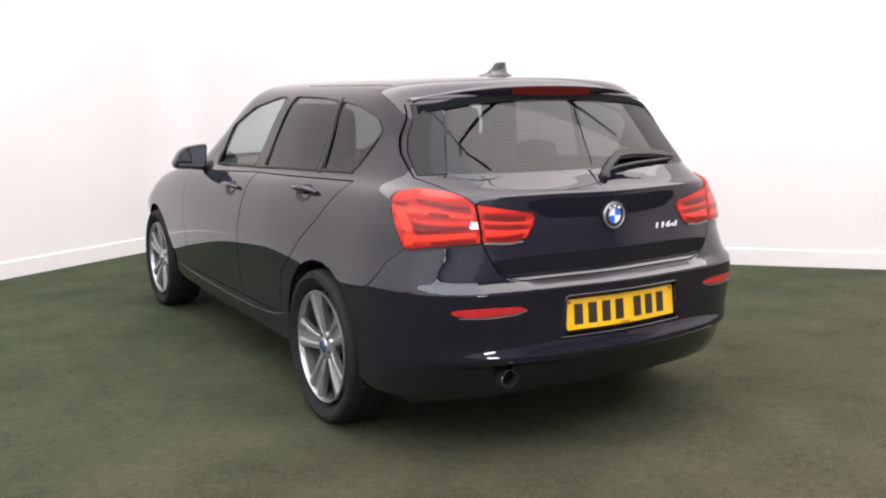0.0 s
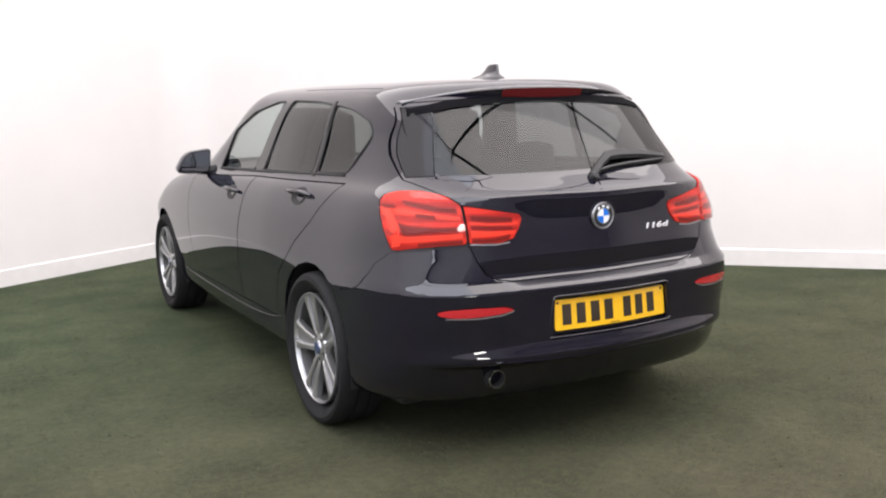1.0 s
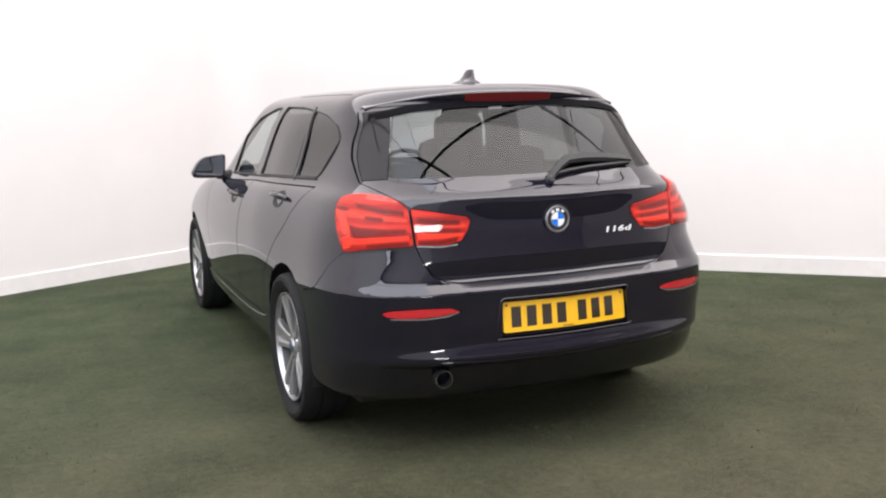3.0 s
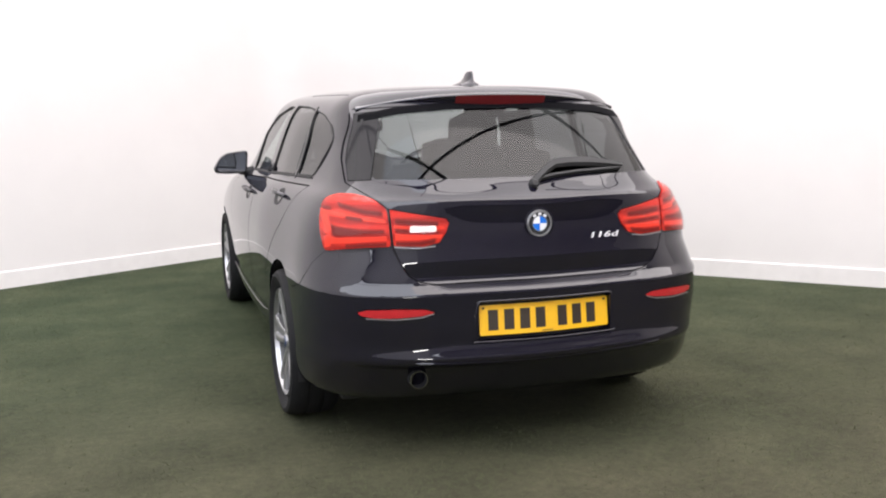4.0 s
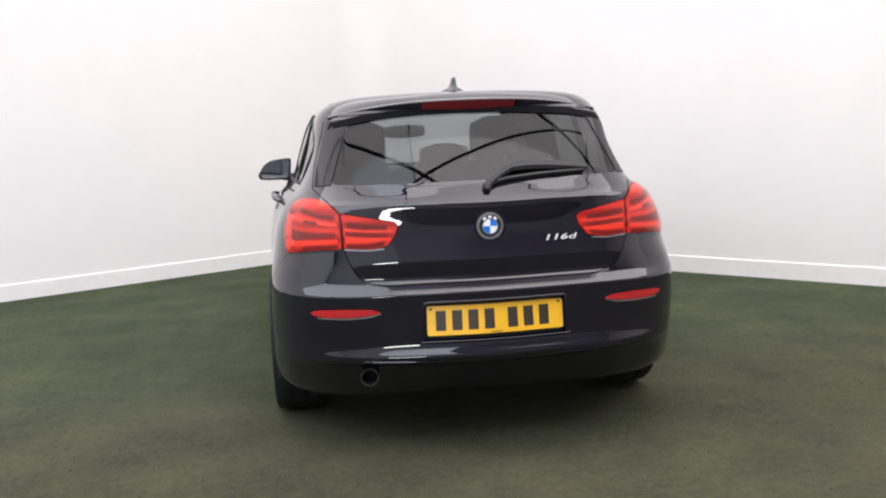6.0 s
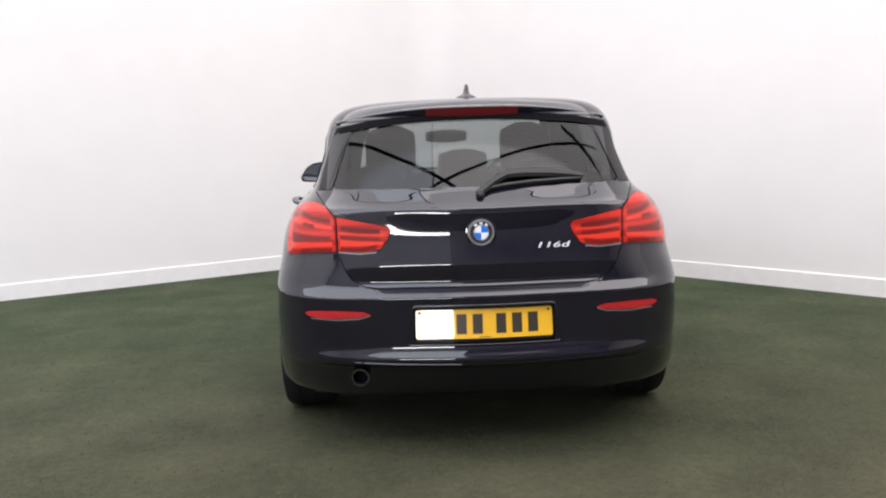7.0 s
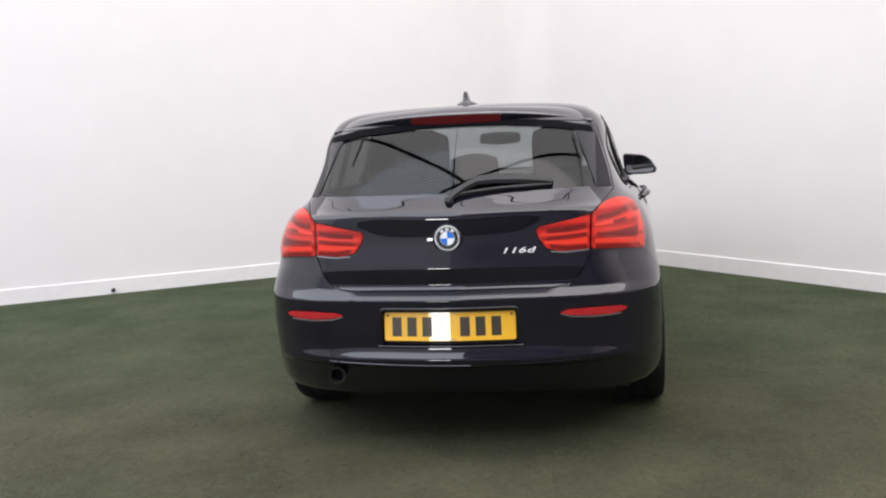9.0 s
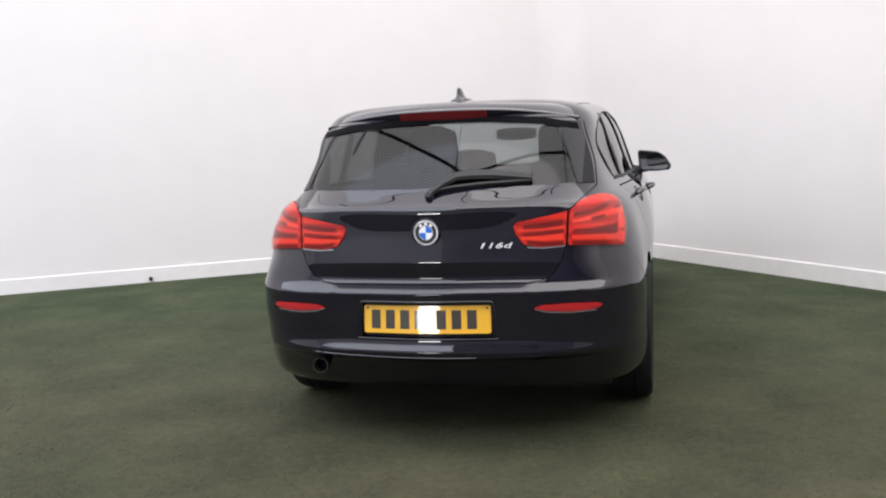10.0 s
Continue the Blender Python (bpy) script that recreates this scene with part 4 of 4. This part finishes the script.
lathe(bm, [(0.0, 0.002), (0.046, 0.002), (0.0475, 0.004), (0.052, 0.0035), (0.0535, -0.002)], 48, EMB)
emblem = part("emblem", bm, PAINT, car, "round badge with blue and white quarters and silver ring")
bm = bmesh.new()
lathe(bm, [(0.0375, 0.006), (0.039, 0.0085), (0.043, 0.0085), (0.0455, 0.003), (0.0375, 0.003)], 48, EMB, closed=True)
part("emblem_ring", bm, ALLOY, emblem, "silver ring")
bm = bmesh.new()
lathe(bm, [(0.0, 0.0055), (0.0376, 0.006), (0.0376, 0.002)], 48, EMB)
part("emblem_band", bm, SATIN_BLACK, emblem, "black band")
bm = bmesh.new()
lathe(bm, [(0.0235, 0.0062), (0.0245, 0.0078), (0.0260, 0.0078), (0.0265, 0.0055)], 40, EMB, caps=False)
part("emblem_inner_ring", bm, ALLOY, emblem)
for k in range(4):
    bm = bmesh.new()
    a0 = math.pi / 2 * k
    fan = [Vector((0.0074, 0, 0))] + [Vector((0.0072, 0.0238 * math.cos(a0 + math.pi / 2 * i / 10), 0.0238 * math.sin(a0 + math.pi / 2 * i / 10))) for i in range(11)]
    loft(bm, [[EMB @ v for v in fan], [EMB @ (v - Vector((0.003, 0, 0))) for v in fan]])
    part("emblem_quarter", bm, (BLUE_ENAMEL, WHITE_ENAMEL)[k % 2], emblem, smooth=False)
for k in range(3):
    bm = bmesh.new()
    a = math.pi / 2 + (k - 1) * 0.62
    box(bm, 0.0055, 0.0072, -0.0055, 0.0055, 0.0275, 0.0355, m=EMB @ pose(0, 0, 0, math.degrees(a) - 90))
    part("emblem_mark", bm, WHITE_ENAMEL, emblem, smooth=False)

# model figures
txt = bpy.data.curves.new("badge_text", "FONT")
txt.body, txt.size, txt.extrude, txt.shear, txt.space_character, txt.offset = "116d", 0.034, 0.0018, 0.22, 1.08, 0.0006
tmp = new("badge_text", txt)
bpy.context.view_layer.update()
me = bpy.data.meshes.new_from_object(tmp.evaluated_get(bpy.context.evaluated_depsgraph_get()))
bpy.data.objects.remove(tmp)
me.materials.append(SILVER)
w = max(v.co.x for v in me.vertices)
for v in me.vertices:
    v.co = on_rear(0.206 + v.co.x * 0.137 / w, 0.8085 + 0.86 * v.co.y, 0.002 + v.co.z)
me.name = "model_badge"
badge = new("model_badge", me)
badge.parent = car
tagged(badge, "chrome model figures on the tailgate")

# rear spoiler with the high brake lamp


def spoiler_section(x):
    u = abs(x) / 0.57
    yt = 0.448 + 0.140 * u**2.3
    zt = 1.362 - 0.052 * u**2.6
    zb = zt - 0.056 + 0.004 * u**2
    roof = 1.372 - 0.040 * u**2.4
    return [Vector((x, yt + 0.026, zb)), Vector((x, yt + 0.020, zb + 0.004)), Vector((x, yt, zt - 0.006)), Vector((x, yt + 0.002, zt - 0.002)), Vector((x, yt + 0.008, zt)),
            Vector((x, yt + 0.10, (zt + roof) / 2 + 0.006)), Vector((x, 0.78, roof + 0.014 - 0.006 * u)), Vector((x, 0.78, roof - 0.03)), Vector((x, yt + 0.10, zb - 0.004))]


bm = bmesh.new()
loft(bm, [spoiler_section(-0.57 + 1.14 * i / 46) for i in range(47)])
spoiler = part("roof_spoiler", bm, PAINT, car, "glossy black roof spoiler", angle=24)
bm = bmesh.new()
loops = []
for i in range(21):
    x = -0.192 + 0.384 * i / 20
    s = spoiler_section(x)
    z0, z1 = s[1].z + 0.004, s[2].z - 0.001
    loops.append([Vector((x, s[1].y - 0.003, z0)), Vector((x, s[2].y - 0.003, z1)), Vector((x, s[2].y + 0.01, z1)), Vector((x, s[1].y + 0.01, z0))])
loft(bm, loops)
# added black strip: stands in for the spoiler's dark underside, which shows too thin
part("spoiler_shade_strip", strip([(-0.565, 1.282), (-0.42, 1.312), (-0.2, 1.324), (0, 1.327), (0.2, 1.324), (0.42, 1.312), (0.565, 1.282)], [(-0.575, 1.254), (-0.42, 1.282), (-0.2, 1.298), (0, 1.302), (0.2, 1.298), (0.42, 1.282), (0.575, 1.254)], 0.003, 40, 4), SPOILER_SHADE, tailgate, "black strip over the top of the rear window, in place of the spoiler's dark underside")
part("brake_lamp", bm, BRAKE_RED, spoiler, "unlit dark red high brake lamp")

# rear wiper


def wiper_bar(pts, half, outs, rise):
    bm = bmesh.new()
    loops = []
    for i, ((x, z), h, o) in enumerate(zip(pts, half, outs)):
        q, b = pts[min(i + 1, len(pts) - 1)], pts[max(i - 1, 0)]
        d = Vector((q[0] - b[0], q[1] - b[1])).normalized()
        u = Vector((-d.y, d.x)) * h
        loops.append([on_rear(x + u.x, z + u.y, o), on_rear(x + u.x * 0.6, z + u.y * 0.6, o + rise), on_rear(x - u.x * 0.6, z - u.y * 0.6, o + rise), on_rear(x - u.x, z - u.y, o)])
    loft(bm, loops)
    return bm


wiper = part("wiper", wiper_bar([(-0.004, 1.012), (0.02, 1.026), (0.06, 1.052), (0.11, 1.076), (0.18, 1.082), (0.27, 1.080), (0.35, 1.072), (0.412, 1.062)],
                                [0.014, 0.013, 0.013, 0.016, 0.018, 0.017, 0.013, 0.007], [0.006, 0.012, 0.018, 0.020, 0.020, 0.018, 0.015, 0.012], 0.012), SATIN_BLACK, car, "black rear wiper arm")
part("wiper_blade", wiper_bar([(0.0, 1.022), (0.1, 1.040), (0.2, 1.049), (0.3, 1.053), (0.405, 1.056)], [0.005, 0.006, 0.006, 0.006, 0.005], [0.004] * 5, 0.014), SATIN_BLACK, wiper, "black rubber blade")
bm = bmesh.new()
lathe(bm, [(0.0, 0.024), (0.011, 0.023), (0.016, 0.016), (0.018, 0.0)], 24, Matrix.Translation(on_rear(0.004, 1.014)) @ Vector((0, -1, 0.45)).to_track_quat("X", "Z").to_matrix().to_4x4())
part("wiper_cap", bm, SATIN_BLACK, wiper)

# aerial fin
bm = bmesh.new()
loops = []
for z, y0, y1, w in ((1.385, 0.755, 1.03, 0.055), (1.408, 0.762, 1.01, 0.051), (1.416, 0.774, 0.98, 0.034), (1.424, 0.784, 0.935, 0.018), (1.440, 0.788, 0.90, 0.013), (1.456, 0.790, 0.880, 0.010), (1.465, 0.794, 0.866, 0.005)):
    loops.append([Vector((w * math.sin(2 * math.pi * k / 20), (y0 + y1) / 2 - (y1 - y0) / 2 * math.cos(2 * math.pi * k / 20), z)) for k in range(20)])
loft(bm, loops)
part("aerial_fin", bm, PAINT, car, "black shark-fin aerial on the roof", angle=60)

# tail pipe
PIPE_AT = pose(-0.479, 0.085, 0.327, 0, 0, -90) @ Matrix.Diagonal((1.0, 0.9, 0.9, 1.0))
bm = bmesh.new()
lathe(bm, [(0.0345, 0.0), (0.0365, 0.003), (0.0365, -0.20), (0.0335, -0.20), (0.0335, 0.0)], 36, PIPE_AT, closed=True)
pipe = part("tail_pipe", bm, SATIN_BLACK, car, "dark steel round tail pipe")
bm = bmesh.new()
lathe(bm, [(0.0338, 0.001), (0.0348, 0.004), (0.0362, 0.004), (0.0372, 0.001), (0.0365, -0.005), (0.0345, -0.005)], 36, PIPE_AT, closed=True)
part("pipe_rim", bm, CHROME, pipe, "bright pipe rim")

# ---- car details: sides ----


def mirror(sx):
    root = new("door_mirror")
    root.parent = car
    tagged(root, "black door mirror")
    bm = bmesh.new()
    face = rounded([(-0.100, 0.070), (0.030, 0.056), (0.072, 0.030), (0.112, -0.034), (0.100, -0.060), (0.030, -0.068), (-0.088, -0.068)], 0.026, 4)
    loops = []
    for y, k in ((2.545, 0.93), (2.555, 0.985), (2.58, 1.0), (2.62, 0.97), (2.66, 0.84), (2.69, 0.58), (2.705, 0.25)):
        loops.append([Vector((sx * (0.862 + u * k), y - 0.034 * u / 0.104, 1.022 + w * k)) for u, w in face])
    loft(bm, loops)
    part("mirror_housing", bm, PAINT, root, "glossy black mirror housing", angle=60)
    bm = bmesh.new()
    loop = [Vector((sx * (0.860 + 0.84 * u), 2.541 - 0.034 * u / 0.104, 1.022 + 0.82 * w)) for u, w in face]
    loft(bm, [loop, [p + Vector((0, 0.006, 0)) for p in loop]])
    part("mirror_glass", bm, MIRROR, root, "mirror glass", smooth=False)
    bm = bmesh.new()
    tube(bm, [(sx * 0.715, 2.60, 0.972), (sx * 0.76, 2.60, 0.966), (sx * 0.81, 2.60, 0.972), (sx * 0.85, 2.60, 0.985)], [0.03, 0.026, 0.024, 0.022], 12)
    part("mirror_arm", bm, SATIN_BLACK, root)
    return root


def handle(sx, y, z):
    root = new("door_handle")
    root.parent = car
    tagged(root, "black pull door handle")
    bm = bmesh.new()
    pts = [on_side(y + d, z + 0.02 * d, sx, o) for d, o in ((-0.105, 0.002), (-0.095, 0.014), (-0.06, 0.024), (0, 0.028), (0.06, 0.024), (0.095, 0.014), (0.105, 0.002))]
    tube(bm, pts, [0.012, 0.014, 0.016, 0.017, 0.016, 0.014, 0.012], 12, 0.65)
    part("handle_bar", bm, PAINT, root, angle=60)
    # black oval on the door skin: the recess's shade as colour, no hollow is cut
    bm = bmesh.new()
    lip = [on_side(y + 0.070 * math.cos(2 * math.pi * k / 24), z - 0.010 + 0.036 * math.sin(2 * math.pi * k / 24), sx, 0.0015) for k in range(24)]
    loft(bm, [lip, [p - Vector((sx * 0.012, 0, 0)) for p in lip]])
    part("handle_shade", bm, SATIN_BLACK, root, "flat black oval behind the handle, painted as the shade of its recess")
    return root


for sx in (-1, 1):
    mirror(sx)
    handle(sx, 1.975, 0.901)
    handle(sx, 1.105, 0.940)
    # black window surround, pillar covers and sill line
    for y0, y1, t0, t1 in ((1.745, 1.862, 1.62, 1.71), (1.115, 1.142, 1.098, 1.122)):
        bm = bmesh.new()
        lo = [[on_side(y0 + (t0 - y0) * k / 11, 1.010 + 0.312 * k / 11, sx, 0.003), on_side(y1 + (t1 - y1) * k / 11, 1.010 + 0.312 * k / 11, sx, 0.003)] for k in range(12)]
        loft(bm, [[a, b, b - Vector((sx * 0.012, 0, 0)), a - Vector((sx * 0.012, 0, 0))] for a, b in lo])
        part("pillar_cover", bm, GLOSS_BLACK, car, "gloss black pillar cover between the side windows")
    bm = bmesh.new()
    tube(bm, [on_side(y, z, sx, 0.002) for y, z in ((2.46, 0.984), (2.2, 0.990), (1.9, 0.997), (1.6, 1.005), (1.3, 1.014), (1.05, 1.020), (0.85, 1.024))], 0.0045, 8)
    part("window_seal", bm, SATIN_BLACK, car, "black rubber window seal")
    for poly in (GLASS_FRONT_DOOR, GLASS_REAR_DOOR, GLASS_QUARTER):
        bm = bmesh.new()
        loop = rounded(grown(poly, 0.002))
        tube(bm, [on_side(y, z, sx, 0.0) for y, z in loop + loop[:1]], 0.0038, 6)
        part("glass_seal", bm, SATIN_BLACK, car, "black rubber seal round the side window")
    bm = bmesh.new()
    tube(bm, [on_side(y, z, sx, 0.001) for y, z in ((3.10, 0.348), (2.78, 0.340), (2.4, 0.335), (2.0, 0.332), (1.75, 0.334), (1.55, 0.342), (1.40, 0.358), (1.30, 0.385))], 0.0022, 8)
    part("sill_bead", bm, PAINT, car)

# roof mouldings
for sx in (-1, 1):
    bm = bmesh.new()
    pts = []
    for k in range(16):
        y = 0.80 + 0.85 * k / 15
        p, n, _, _ = bvh.ray_cast(Vector((sx * (0.548 - 0.012 * (y - 0.8)), y, 3)), Vector((0, 0, -1)))
        pts.append(p - n * (0.003 if n.z > 0 else -0.003))
    tube(bm, pts, 0.0045, 8)
    part("roof_moulding", bm, SATIN_BLACK, car, "black roof moulding")

# ---- car details: cabin ----


def cushion(bm, cx, cy, cz, sx, sy, sz, m=Matrix.Identity(4), power=0.45):
    """A rounded block."""
    loops = []
    for i in range(9):
        v = -1 + 2 * i / 8
        s = (1 - abs(v) ** 5) ** 0.25 if abs(v) < 1 else 0.35
        s = max(s, 0.35)
        loops.append([m @ Vector((cx + sx * s * math.copysign(abs(math.cos(a)) ** power, math.cos(a)), cy + sy * s * math.copysign(abs(math.sin(a)) ** power, math.sin(a)), cz + sz * v)) for a in (2 * math.pi * k / 20 for k in range(20))])
    return loft(bm, loops)


def seat(x, y, half, top, rests):
    root = new("car_seat")
    root.parent = car
    tagged(root, "dark cloth car seat with headrest")
    bm = bmesh.new()
    cushion(bm, x, y + 0.30, 0.46, half, 0.27, 0.08)
    part("seat_base", bm, CLOTH, root)
    bm = bmesh.new()
    cushion(bm, 0, 0, 0.30, half, 0.07, 0.33, Matrix.Translation((x, y, 0.44)) @ pose(0, 0, 0, 10))
    part("backrest", bm, CLOTH, root)
    for rx, rz in rests:
        bm = bmesh.new()
        tall = 0.145 if y > 1.5 else 0.085
        cushion(bm, rx, y - 0.10, rz, 0.14 if y > 1.5 else 0.12, 0.05, tall, power=0.6)
        part("headrest", bm, CLOTH, root)
        for d in (-0.05, 0.05):
            bm = bmesh.new()
            tube(bm, [(rx + d, y - 0.10, rz - 0.14), (rx + d, y - 0.10, rz - 0.02)], 0.006, 8)
            part("headrest_post", bm, CHROME, root)
    return root


seat(-0.375, 1.90, 0.25, 1.05, [(-0.375, 1.15)])
seat(0.375, 1.90, 0.25, 1.05, [(0.375, 1.15)])
seat(0.0, 1.22, 0.62, 0.98, [(-0.40, 1.03), (-0.01, 1.085), (0.40, 1.03)])
for sx in (-1, 1):
    bm = bmesh.new()
    loft(bm, [[Vector((sx * x, y + lean, z)) for x, y in ((0.555 - tuck, 1.745), (0.555 - tuck, 1.835), (0.60 - tuck, 1.865), (0.705 - tuck, 1.865), (0.705 - tuck, 1.725), (0.60 - tuck, 1.725))] for z, tuck, lean in ((0.80, -0.02, 0.03), (1.02, 0.0, 0.0), (1.18, 0.03, -0.07), (1.30, 0.08, -0.13))])
    part("pillar_trim", bm, CLOTH, car, "dark trim of the middle pillar")
bm = bmesh.new()
box(bm, -0.52, 0.52, 0.36, 1.08, 0.90, 0.925, 0.01)
part("parcel_shelf", bm, CLOTH, car, "dark parcel shelf")
bm = bmesh.new()
cushion(bm, 0, 3.05, 0.86, 0.66, 0.22, 0.13)
part("dashboard", bm, SATIN_BLACK, car, "black dashboard")
bm = bmesh.new()
ring = [pose(0.37, 2.70, 0.90, 25) @ Vector((0.18 * math.cos(2 * math.pi * k / 40), 0, 0.18 * math.sin(2 * math.pi * k / 40))) for k in range(41)]
tube(bm, ring, 0.014, 8)
part("steering_wheel", bm, SATIN_BLACK, car, "black steering wheel")
bm = bmesh.new()
cushion(bm, -0.03, 2.72, 1.222, 0.135, 0.02, 0.042, power=0.6)
part("interior_mirror", bm, SATIN_BLACK, car, "black interior mirror")

# ---- car details: front ----
def on_front(x, z, out=0.0):
    p, n, _, _ = bvh.ray_cast(Vector((x, 7, z)), Vector((0, -1, 0)))
    return p + (n if n.y > 0 else -n) * out


for f in (list, mirror_pts):
    part("headlamp", strip(f([(0.42, 0.655), (0.60, 0.665), (0.78, 0.665)]), f([(0.42, 0.565), (0.60, 0.570), (0.76, 0.60)]), 0.004, 18, 6, -0.004, onto=on_front), GLASS_DARK, car, "clear headlamp")
    part("grille", strip(f([(0.03, 0.655), (0.20, 0.650), (0.34, 0.635)]), f([(0.06, 0.51), (0.18, 0.50), (0.30, 0.525)]), 0.004, 14, 6, -0.004, onto=on_front), GLOSS_BLACK, car, "black front grille")
part("air_intake", strip([(-0.50, 0.40), (0, 0.41), (0.50, 0.40)], [(-0.46, 0.29), (0, 0.28), (0.46, 0.29)], 0.003, 18, 5, -0.004, onto=on_front), SATIN_BLACK, car, "black lower air intake")

# ---- small things in the room ----
d = (LEFT_END - CORNER).normalized()
nrm = Vector((d.y, -d.x, 0))
if nrm.y > 0:
    nrm = -nrm
spot = CORNER + d * 4.22 + nrm * 0.02
bm = bmesh.new()
lathe(bm, [(0.0, 0.035), (0.012, 0.034), (0.016, 0.028), (0.018, 0.0)], 16, Matrix.Translation(spot + Vector((0, 0, 0.035))) @ nrm.to_track_quat("X", "Z").to_matrix().to_4x4())
tagged(part("door_stop", bm, SATIN_BLACK), "small dark rubber stop on the white skirting board", "door stop")

for pts, rad in CABLES:
    roof_cable(pts, rad)
bm = bmesh.new()
box(bm, -0.16, 0.16, -0.03, 0.03, -0.03, 0.03, 0.01, pose(-2.05, 0.65, 4.0, 0, 0, 37))
tagged(part("light_fitting", bm, STEEL_DARK), "dark unlit strip fitting under the roof", "light fitting")

# ---- turf fibres ----
rng = np.random.default_rng(7)
N = 260000
x, y = rng.uniform(-5.0, 5.0, N), rng.uniform(-2.6, 6.0, N)
keep = (y < 6.10 + 0.59 * x) & (y < 6.08 - 1.07 * x) & ~((np.abs(x) < 0.62) & (y > 0.5) & (y < 3.9))
x, y = x[keep], y[keep]
N = len(x)
turn, lean, height = rng.uniform(0, 2 * np.pi, N), rng.normal(0, 0.016, (N, 2)), rng.uniform(0.003, 0.009, N)
half = rng.uniform(0.0012, 0.0026, N)
verts = np.zeros((N, 3, 3))
verts[:, 0] = np.stack([x - half * np.cos(turn), y - half * np.sin(turn), np.full(N, -0.001)], 1)
verts[:, 1] = np.stack([x + half * np.cos(turn), y + half * np.sin(turn), np.full(N, -0.001)], 1)
verts[:, 2] = np.stack([x + lean[:, 0], y + lean[:, 1], height], 1)
me = bpy.data.meshes.new("turf_fibres")
me.vertices.add(3 * N), me.loops.add(3 * N), me.polygons.add(N)
me.vertices.foreach_set("co", verts.ravel())
me.loops.foreach_set("vertex_index", np.arange(3 * N, dtype=np.int32))
me.polygons.foreach_set("loop_start", np.arange(0, 3 * N, 3, dtype=np.int32))
me.update(calc_edges=True)
me.materials.append(BLADE)
tagged(new("turf_fibres", me), "short green and olive artificial grass fibres on the floor", "artificial grass", kind="stuff")
